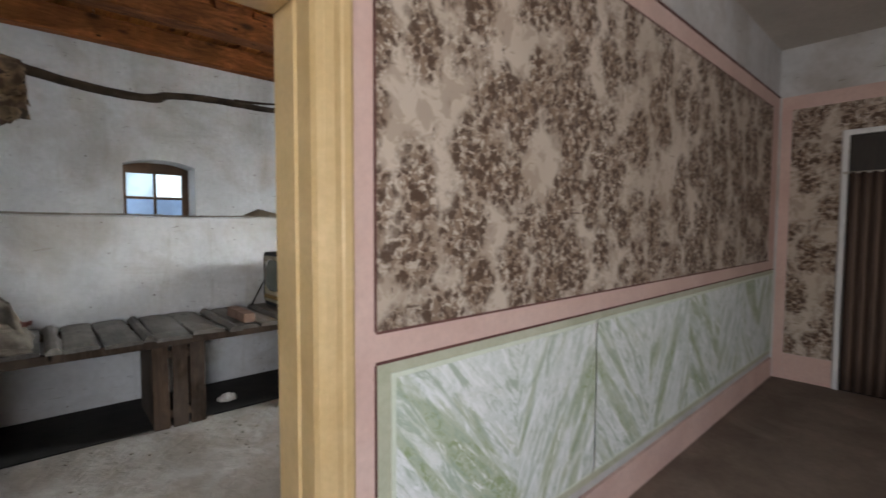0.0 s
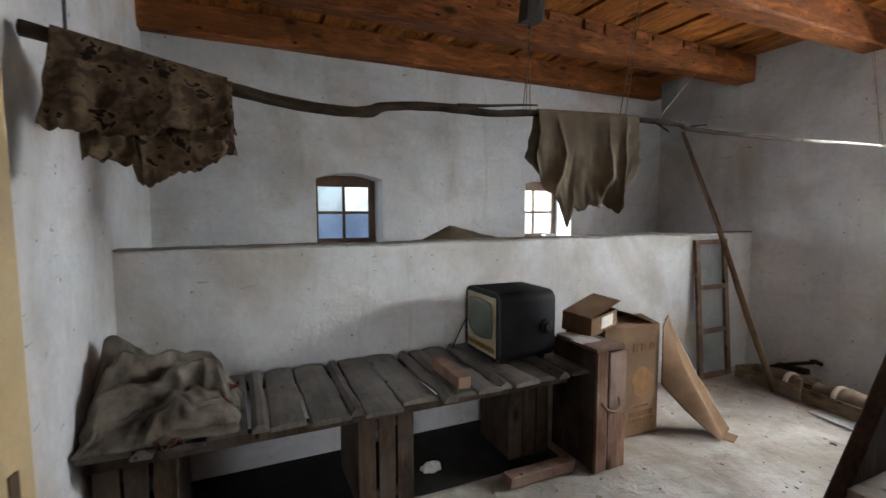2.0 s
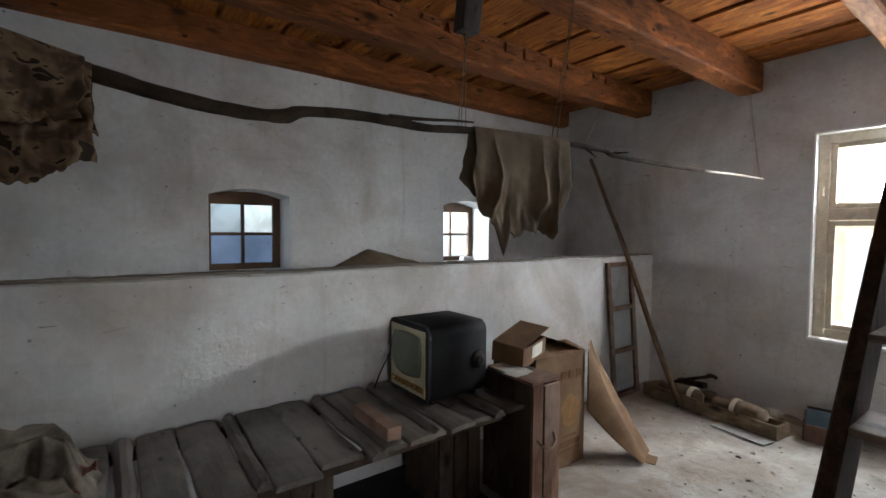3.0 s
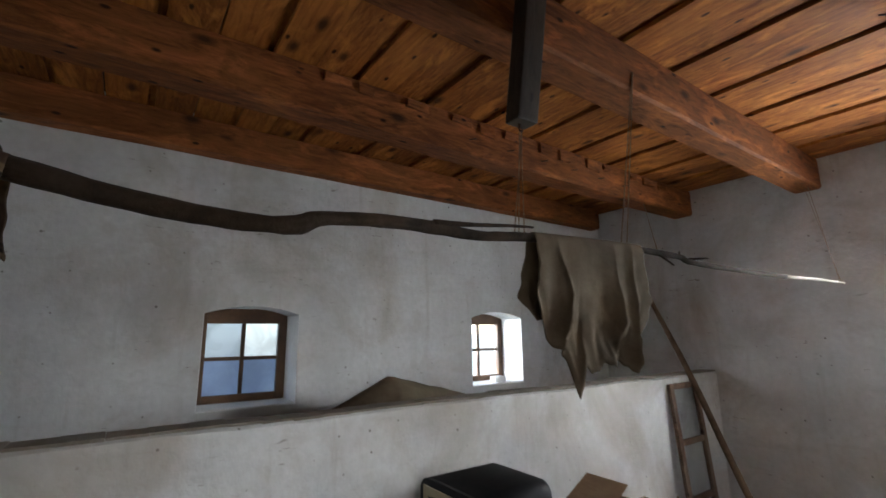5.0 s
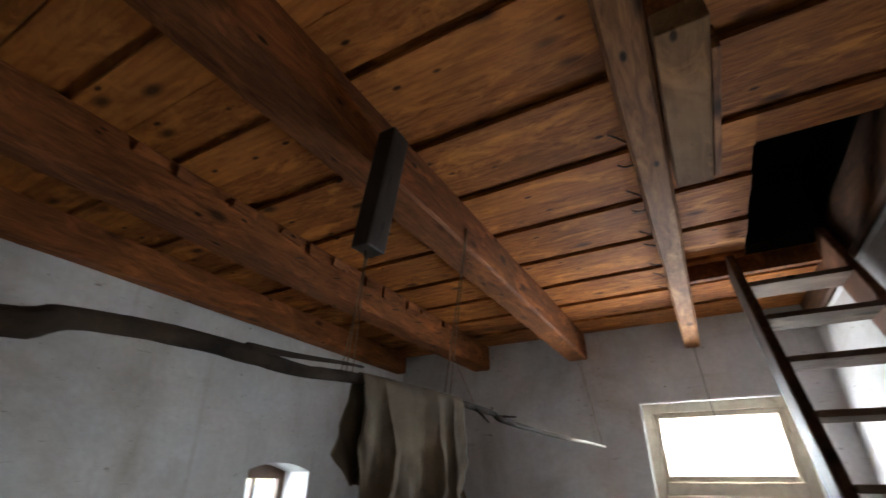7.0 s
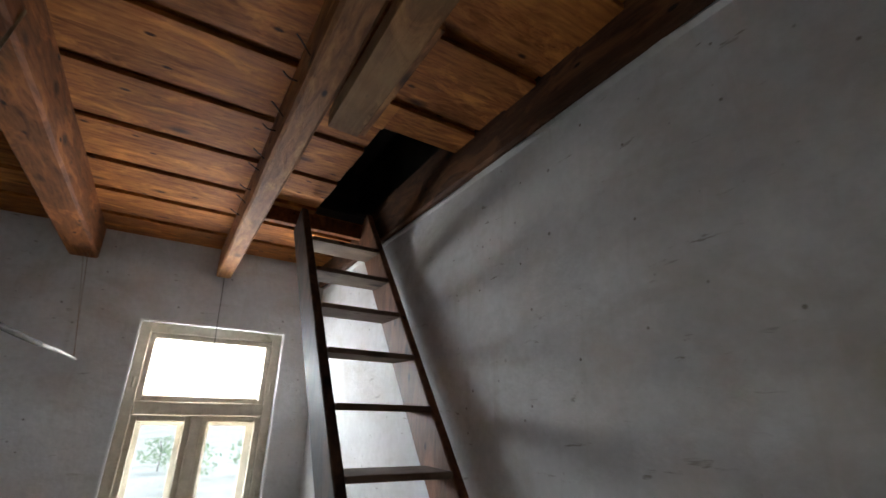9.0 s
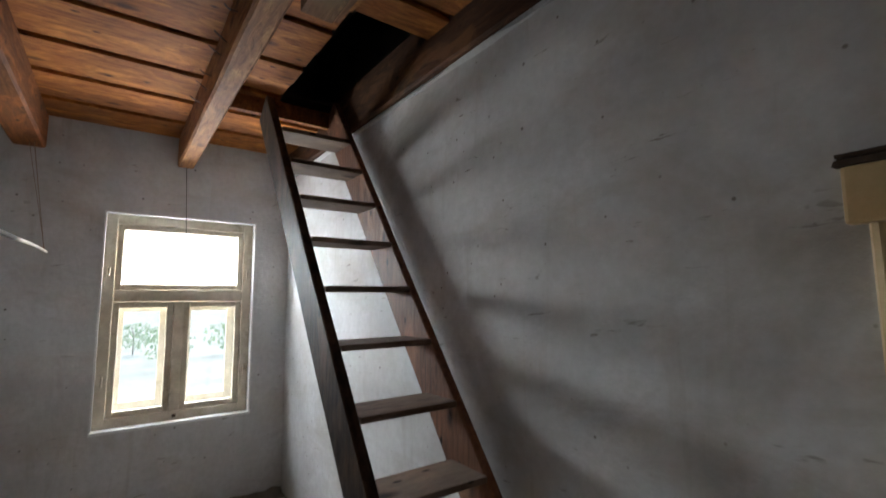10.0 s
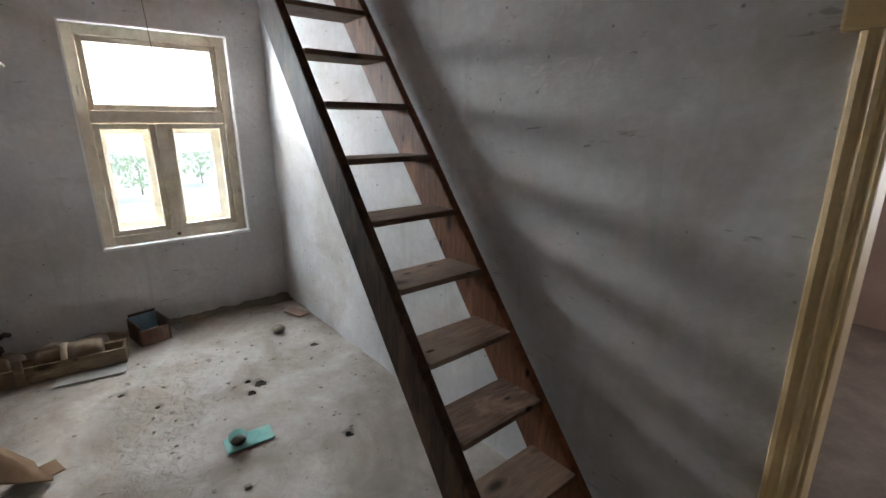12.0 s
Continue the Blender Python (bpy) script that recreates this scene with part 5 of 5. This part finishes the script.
# ---- pole with its cloths and cords ----
POLE = [(-0.57, 2.96, 2.125), (-0.30, 2.975, 2.072), (0.0, 3.0, 2.015), (0.2, 3.01, 1.985), (0.38, 3.02, 1.973), (0.53, 3.025, 1.980), (0.60, 3.03, 2.008), (0.78, 3.045, 2.030), (0.985, 3.06, 2.038),
        (1.16, 3.072, 2.036), (1.38, 3.083, 2.060), (1.75, 3.08, 2.076), (2.05, 3.07, 2.082), (2.42, 3.05, 2.076), (2.55, 3.03, 2.050), (3.4, 2.98, 2.040), (4.0, 2.955, 2.053), (4.57, 2.945, 2.058)]
pole = thing("hanging_pole", "long crooked dark branch hung level from the beams", "pole")
curve = smooth_path(POLE, 5)
bm = bmesh.new()
cut = 76
tube(bm, curve[:cut + 1], [(0.025 - 0.012 * i / cut) * (1.0 + 0.22 * max(0, 1 - abs(curve[i].x - 0.56) * 14) + 0.16 * max(0, 1 - abs(curve[i].x - 0.98) * 12) + 0.10 * nz(curve[i].x * 9, 3)) for i in range(cut + 1)], 10, 0.07)
part("branch", bm, "bark", pole, "", True)
bm = bmesh.new()
tube(bm, curve[cut:], [0.011 - 0.004 * i / (len(curve) - cut) for i in range(len(curve) - cut)], 8, 0.05)
part("branch_tip", bm, "bare_stick", pole, "pale peeled tip", True)
bm = bmesh.new()
tube(bm, smooth_path([(0.96, 3.045, 2.052), (1.10, 3.045, 2.062), (1.30, 3.055, 2.086), (1.42, 3.065, 2.098)], 5), [0.010 - 0.0004 * i for i in range(16)], 7, 0.05)
part("side_branch", bm, "bark", pole, "", True)
for x, y, z in ((2.42, 3.08, 2.115), (2.52, 2.99, 2.075), (2.24, 3.02, 2.02)):
    bm = bmesh.new()
    tube(bm, [(x, 3.05, 2.072), (x + 0.07, y, z)], [0.008, 0.004], 6)
    part("twig", bm, "bark", pole)


def hanging_cloth(name, x0, x1, front, back, material, label, seed, over=0.02, depth=0.035, nfold=7.0, lean=0.0, flare=0.0, parent=None):
    """A cloth laid over the pole; front(u) and back(u) give how far each side hangs."""
    bm = bmesh.new()
    def f(u, v):
        x = x0 + (x1 - x0) * u
        near = next(((a, b) for a, b in zip(curve, curve[1:]) if a.x <= x <= b.x), (curve[0], curve[1]))
        at = near[0].lerp(near[1], (x - near[0].x) / (near[1].x - near[0].x))
        top = at.z + over
        s = v * 2 - 1
        side = -1 if s < 0 else 1
        q = abs(s)
        drop = (front(u) if side < 0 else back(u)) + 0.012 * nz(u * 30, 2, seed) + 0.02 * nz(u * 11, 5, seed)
        arch = min(1.0, q / 0.12)
        z = top - 0.02 * (1 - math.sqrt(max(0, 1 - arch ** 2))) - drop * max(0, (q - 0.06) / 0.94)
        ph = u * nfold + seed + 2.6 * nz(u * 3.5, q * 1.6, seed)
        fold = (1 - 2 * abs(math.sin(ph)) ** 0.6) * 0.55 + 0.75 * nz(u * 6, q * 1.6, seed + 2) + 0.22 * nz(u * 15, q * 6, seed + 4) + 0.5 * (0.4 - abs(nz(u * 4 + q * 2.2, q * 3 - u, seed + 7)))
        y = at.y + lean * q * (side < 0) + side * (0.026 * arch + depth * q * (0.5 + 0.9 * fold)) 
        x += 0.035 * q * nz(u * 4, q * 3, seed + 9) + 0.01 * q * fold - flare * q * (1 - u) ** 2
        return (x, y, z)
    sheet(bm, 110, 64, f, 0.003)
    bmesh.ops.recalc_face_normals(bm, faces=bm.faces[:])
    if parent is not None:
        return part(name, bm, material, parent, label, True)
    return tagged(part(name, bm, material, soft=True), label, "cloth")


def steps(pairs):
    def f(u):
        for (a, b), (c, d) in zip(pairs, pairs[1:]):
            if u <= c:
                return b + (d - b) * (u - a) / (c - a)
        return pairs[-1][1]
    return f


hanging_cloth("hanging_sacking", 1.43, 2.10, steps([(0, 0.26), (0.08, 0.36), (0.16, 0.42), (0.24, 0.47), (0.30, 0.60), (0.345, 0.50), (0.42, 0.505), (0.55, 0.49), (0.65, 0.475), (0.78, 0.53), (0.84, 0.42), (0.93, 0.36), (1, 0.33)]), steps([(0, 0.24), (0.2, 0.33), (0.4, 0.34), (1, 0.24)]),
              "canvas", "torn brown sacking draped over the hanging branch", 1.3, 0.022, 0.045, 9.0, 0.0, 0.03)
rag = hanging_cloth("hanging_floral_rag", -0.49, 0.0, steps([(0, 0.31), (0.13, 0.31), (0.5, 0.28), (0.8, 0.22), (1, 0.17)]), steps([(0, 0.20), (0.5, 0.24), (1, 0.22)]),
                    "floral", "stiff brown floral-patterned rag draped over the branch", 4.1, 0.034, 0.045, 3.4, -0.13)
hanging_cloth("lower_layer", -0.41, 0.015, steps([(0, 0.375), (0.30, 0.365), (0.33, 0.42), (0.40, 0.42), (0.6, 0.36), (1, 0.25)]), steps([(0, 0.18), (1, 0.16)]),
              "floral", "paler frayed lower layer", 7.7, 0.024, 0.035, 4.2, -0.085, parent=rag)

bm = boxes((1.292, 2.99, 2.472, 1.392, 3.062, 2.95), bevel=0.007, jitter=0.002)
for v in bm.verts:
    v.co.y -= 0.155 * (v.co.z - 2.472)
post = part("hanging_post", bm, "dark_wood")
tagged(post, "dark square wooden post hanging beside the beam", "post")
bm = bmesh.new()
tube(bm, smooth_path([(1.335, 3.03, 2.475), (1.332, 3.03, 2.452), (1.345, 3.032, 2.445), (1.352, 3.034, 2.458)], 4), 0.004, 6)
part("hook", bm, "iron", post, "bent iron hook", True)


def cord(a, b, r, material, label, sag=0.0, name="cord"):
    bm = bmesh.new()
    a, b = Vector(a), Vector(b)
    tube(bm, [a.lerp(b, i / 8) + Vector((0.006 * nz(i, 1), 0.006 * nz(i, 7), -sag * math.sin(math.pi * i / 8))) for i in range(9)], r, 6)
    return tagged(part(name, bm, material), label, "cord")


for a, b, c in ((1.335, 1.366, 3.09), (1.342, 1.382, 3.076), (1.348, 1.352, 3.1)):
    cord((a, 3.032, 2.446), (b, c, 2.05), 0.0022, "rope", "thin cord from the post down to the branch")
cord((2.076, 3.003, 2.93), (1.985, 3.078, 2.09), 0.0032, "rope", "brown rope from the beam to the branch")
cord((2.083, 3.003, 2.93), (2.02, 3.072, 2.09), 0.0028, "rope", "brown rope from the beam to the branch")
cord((-0.46, 2.97, 2.10), (-0.47, 3.05, 2.835), 0.006, "wire", "dark cord holding up the end of the branch")
cord((4.695, 2.10, 2.836), (4.69, 2.07, 2.12), 0.003, "wire", "dark wire hanging from the beam before the window")
cord((4.56, 3.06, 2.836), (4.50, 2.95, 2.06), 0.0022, "rope", "thin cord from the beam to the branch")
cord((4.59, 3.09, 2.836), (4.54, 2.95, 2.06), 0.0018, "rope", "thin cord from the beam to the branch")
cord((3.9, 4.06, 2.836), (2.25, 3.06, 2.085), 0.003, "rope", "thin cord from the far beam to the branch")

# nails in the worn beam
for i in range(9):
    x = 1.75 + i * 0.21 + random.uniform(-0.05, 0.05)
    bm = bmesh.new()
    tube(bm, smooth_path([(x, 2.168, 2.95 + random.uniform(-0.03, 0.02)), (x - 0.02, 2.205, 2.95), (x - 0.04, 2.23, 2.955)], 3), 0.0035, 6)
    tagged(part("nail", bm, "iron"), "bent rusty nail in the beam's side", "nail", "nails in the beam")
for i in range(6):
    x = 1.9 + i * 0.33
    bm = bmesh.new()
    tube(bm, [(x, 4.035, 2.93), (x + 0.02, 3.985, 2.925)], 0.0035, 6)
    tagged(part("nail", bm, "iron"), "bent rusty nail in the beam's side", "nail", "nails in the beam")

# ---- behind the partition ----
bm = bmesh.new()
def ridge(u, v):
    x = 0.95 + 1.6 * u
    peak = 1.455 - 0.42 * abs(x - 1.66) ** 0.9 * (0.62 if x > 1.66 else 1.0) + 0.012 * nz(x * 5, 2)
    q = abs(v * 2 - 1)
    return (x, 4.30 + 0.62 * v, peak - 0.28 * q ** 1.3 + 0.01 * nz(x * 6, v * 6))
sheet(bm, 30, 14, ridge, 0.012)
bmesh.ops.recalc_face_normals(bm, faces=bm.faces[:])
tarp = thing("covered_stack", "dark brown tarpaulin draped over a stack behind the partition", "tarpaulin")
part("tarpaulin", bm, "canvas", tarp, "", True)
part("stack", boxes((1.15, 4.35, 0.0, 2.30, 4.80, 1.02), bevel=0.01), "leg_wood", tarp)

# ---- along the end wall ----
def trough():
    k = thing("wooden_trough", "long low pale wooden trough along the wall", "trough")
    m = Matrix.Translation((4.27, 3.20, 0)) @ pose(0, 0, 0, 0, 0, -7)
    part("side", boxes((-0.10, -0.58, 0.002, -0.08, 0.58, 0.115), bevel=0.004, m=m), "trough_wood", k)
    part("side", boxes((0.09, -0.58, 0.002, 0.11, 0.58, 0.10), bevel=0.004, m=m), "trough_wood", k)
    part("bottom", boxes((-0.08, -0.58, 0.003, 0.09, 0.58, 0.02), m=m), "trough_wood", k)
    part("end", boxes((-0.08, -0.58, 0.021, 0.09, -0.56, 0.11), bevel=0.003, m=m), "trough_wood", k)
    part("end", boxes((-0.08, 0.56, 0.021, 0.09, 0.58, 0.11), bevel=0.003, m=m), "trough_wood", k)
    part("peg", boxes((-0.125, -0.02, 0.002, -0.102, 0.03, 0.19), bevel=0.004, m=m), "trough_wood", k)


trough()
def clay_pipe(a, b, r, collar):
    k = thing("clay_pipe", "dusty brown clay pipe with a pale collar lying in the trough", "pipe", "clay pipes")
    a, b = Vector(a), Vector(b)
    bm = bmesh.new()
    tube(bm, [a.lerp(b, i / 12) for i in range(13)], [r * (0.72 + 0.30 * math.sin(math.pi * min(1.0, (i + 1) / 10)) + 0.03 * nz(i, r)) for i in range(13)], 20, 0.004)
    part("body", bm, "clay", k, "", True)
    bm = bmesh.new()
    c = a.lerp(b, collar)
    d = (b - a).normalized() * 0.016
    tube(bm, [c - d * 1.3, c - d, c, c + d, c + d * 1.3], [r * 0.9, r * 1.06, r * 1.08, r * 1.06, r * 0.9], 20)
    part("collar", bm, "window_paint", k, "pale worn collar", True)


clay_pipe((4.22, 2.76, 0.105), (4.27, 3.14, 0.105), 0.088, 0.55)
clay_pipe((4.28, 3.28, 0.10), (4.33, 3.66, 0.10), 0.08, 0.15)
bm = bmesh.new()
tube(bm, smooth_path([(4.46, 3.75, 0.05), (4.50, 3.52, 0.16), (4.53, 3.30, 0.245)], 4), 0.016, 8, 0.003)
tube(bm, [(4.49, 3.30, 0.262), (4.53, 3.29, 0.258), (4.60, 3.275, 0.225)], 0.018, 8, 0.003)
tagged(part("forked_stick", bm, "bark", soft=True), "dark forked stick leaning on the wall", "stick")
for i, (x, y, z, r) in enumerate(((4.52, 3.05, 0.0, 0.10), (4.55, 3.3, 0.0, 0.09), (4.50, 2.82, 0.0, 0.10))):
    bm = bmesh.new()
    bmesh.ops.create_icosphere(bm, subdivisions=3, radius=r)
    for v in bm.verts:
        v.co *= 1 + 0.25 * nz(v.co.x * 11 + i, v.co.y * 11, v.co.z * 11)
        v.co.z = v.co.z * 0.62
    lowest = min(v.co.z for v in bm.verts)
    for v in bm.verts:
        v.co += Vector((x, y, z - lowest - 0.006))
    tagged(part("stone", bm, "stone", soft=True), "rounded dusty lump lying along the wall", "stone", "stones along the wall")
for x, y, l, a in ((4.45, 3.62, 0.24, 20), (4.52, 3.45, 0.3, 70)):
    tagged(part("timber_offcut", boxes((-l / 2, -0.03, 0.0, l / 2, 0.03, 0.05), bevel=0.004, m=Matrix.Translation((x, y, 0.12 if x > 4.5 else 0.003)) @ pose(0, 0, 0, 0, 8 if x > 4.5 else 0, a)), "leg_wood"),
           "old brown timber offcut lying by the wall", "timber", "timber offcuts")


def tin_box():
    k = thing("tin_box", "open dark box with a faded blue lining by the wall", "box")
    k.matrix_basis = pose(4.44, 2.45, 0.003, 0, 0, 12)
    a, b, h, t = 0.13, 0.11, 0.17, 0.012
    part("side", boxes((-a, -b, 0, a, -b + t, h), bevel=0.003), "leg_wood", k)
    part("side", boxes((-a, b - t, 0, a, b, h), bevel=0.003), "leg_wood", k)
    part("side", boxes((-a, -b + t, 0, -a + t, b - t, h * 0.75), bevel=0.003), "crate_wood", k)
    part("side", boxes((a - t, -b + t, 0, a, b - t, h + 0.03), bevel=0.003), "leg_wood", k)
    part("bottom", boxes((-a + t, -b + t, 0, a - t, b - t, 0.012)), "leg_wood", k)
    part("blue_lining", boxes((a - t - 0.006, -b + t + 0.002, 0.013, a - t - 0.001, b - t - 0.002, h + 0.01)), "blue_paint", k, "faded blue lining")


tin_box()
tagged(part("glass_sheet", boxes((-0.09, -0.05, 0, 0.09, 0.05, 0.004), m=pose(4.50, 2.21, 0.004, 0, -14, 25)), "dusty_glass"), "small broken sheet of dusty glass on the floor", "glass")
tagged(part("glass_sheet", boxes((-0.075, -0.20, 0.002, 0.075, 0.20, 0.008), bevel=0.001, m=pose(4.03, 2.85, 0.002, 0, 0, -9)), "pale_sheet"), "pale grey thin sheet lying on the floor by the trough", "sheet")

bm = bmesh.new()
def dirt(u, v):
    y = 1.225 + 2.6 * u
    w = 0.10 + 0.07 * nz(y * 3, 2) + 0.10 * max(0, 1 - (y - 1.2) * 2.2)
    return (XE + 0.002 - w * v, y, 0.001 + 0.035 * (1 - v) ** 1.5 * (0.6 + nz(y * 9, v * 3)) + 0.003 * (1 - v))
sheet(bm, 120, 8, dirt, 0.004)
tagged(part("wall_foot_dirt", bm, "dark_dirt", soft=True), "dark crumbled dirt lying along the foot of the wall", "dirt", kind="stuff")

# ---- small things on the floor ----
tagged(part("turquoise_board", boxes((-0.065, -0.122, 0.002, 0.065, 0.122, 0.010), bevel=0.002, m=pose(2.645, 2.205, 0.0, 0, 0, -4)), "turquoise"), "small dusty turquoise board lying on the floor", "board")
bm = bmesh.new()
bmesh.ops.create_uvsphere(bm, u_segments=20, v_segments=12, radius=0.048)
for v in bm.verts:
    v.co = Vector((2.635 + v.co.x, 2.262 + v.co.y, 0.052 + v.co.z * 0.92))
jar = tagged(part("glass_jar", bm, "dome_glass", soft=True), "small round dusty glass globe on the turquoise board", "glass globe")
bm = bmesh.new()
bmesh.ops.create_icosphere(bm, subdivisions=2, radius=0.026)
for v in bm.verts:
    v.co = Vector((2.635 + v.co.x * (1 + 0.4 * nz(v.co.x * 30, 2)), 2.262 + v.co.y, 0.033 + v.co.z * 0.7))
part("dirt_inside", bm, "stone", jar, "brown dirt inside the globe", True)
bm = bmesh.new()
bmesh.ops.create_icosphere(bm, subdivisions=2, radius=0.052)
for v in bm.verts:
    v.co = Vector((3.883 + v.co.x * (1 + 0.3 * nz(v.co.x * 20, 1)), 1.60 + v.co.y, 0.03 + v.co.z * 0.7))
tagged(part("stone", bm, "stone", soft=True), "rounded grey stone on the concrete floor", "stone")
tagged(part("broken_tile", boxes((-0.11, -0.06, 0.002, 0.11, 0.06, 0.016), bevel=0.002, m=pose(4.17, 1.33, 0.001, 0, 0, 18), jitter=0.008), "brick"), "broken terracotta tile lying by the wall", "tile")
for px, py, pr in PITS:
    heap("hole_fill", px, py, -0.034, pr * 0.95, pr * 0.7, 0.012, "pit", "dirt in a broken hole in the concrete floor, the hole's shade in its colour", "dirt", px * 3 + py, 7)

bm = bmesh.new()
rnd = random.Random(5)
for i in range(420):
    x, y = rnd.uniform(XW + 0.1, XE - 0.05), rnd.uniform(YS + 0.05, 3.9)
    if rnd.random() < 0.45:
        x, y = rnd.uniform(2.2, 4.6), rnd.uniform(1.2, 2.6) if rnd.random() < 0.5 else rnd.uniform(1.2, 1.45)
    r = rnd.choice((0.002, 0.003, 0.004, 0.005, 0.007))
    box(bm, -r, -r * rnd.uniform(0.5, 1.2), 0, r, r, r * 0.7, m=pose(x, y, 0.0, rnd.uniform(-15, 15), rnd.uniform(-15, 15), rnd.uniform(0, 180)))
for i in range(90):
    x, y = rnd.uniform(0.5, XE - 0.1), rnd.uniform(YS + 0.1, 3.6)
    r = rnd.uniform(0.006, 0.016)
    box(bm, -r, -r * rnd.uniform(0.4, 1.0), 0, r, r * rnd.uniform(0.4, 1.0), r * 0.25, m=pose(x, y, 0.0, rnd.uniform(-6, 6), rnd.uniform(-6, 6), rnd.uniform(0, 180)), jitter=r * 0.25)
tagged(part("floor_debris", bm, "stone"), "scattered crumbs of plaster and dirt on the floor", "debris", kind="stuff")

# ---- outside the windows ----
def bush(x, y, h, seed):
    k = thing("bush", "loose green bush outside the window", "bush", "bushes outside")
    bm = bmesh.new()
    r = random.Random(seed)
    tube(bm, [(x, y, -0.36), (x + 0.05, y, h * 0.5), (x + 0.02, y + 0.1, h * 0.85)], [0.02, 0.014, 0.006], 7)
    part("trunk", bm, "bark", k)
    bm = bmesh.new()
    for i in range(320):
        a, b = r.uniform(0, 2 * math.pi), r.uniform(0, 1) ** 0.6
        zz = r.uniform(-0.1, 1)
        rr = b * h * 0.95 * math.sqrt(max(0.05, 1 - (zz * 1.4 - 0.6) ** 2)) * (1 + 0.4 * nz(a, zz * 3, seed))
        m = pose(x + rr * math.cos(a), y + rr * math.sin(a), zz * h, r.uniform(0, 180), r.uniform(0, 180), r.uniform(0, 180))
        s = r.uniform(0.04, 0.09)
        vs = [bm.verts.new(m @ Vector(p)) for p in ((-s, 0, 0), (0, -s * 0.5, 0), (s, 0, 0), (0, s * 0.5, 0.02))]
        bm.faces.new(vs)
    part("crown", bm, "leaf", k)


bush(17.0, 1.2, 0.85, 1)
bush(19.0, -0.9, 0.8, 2)
bush(21.0, 1.9, 0.8, 3)
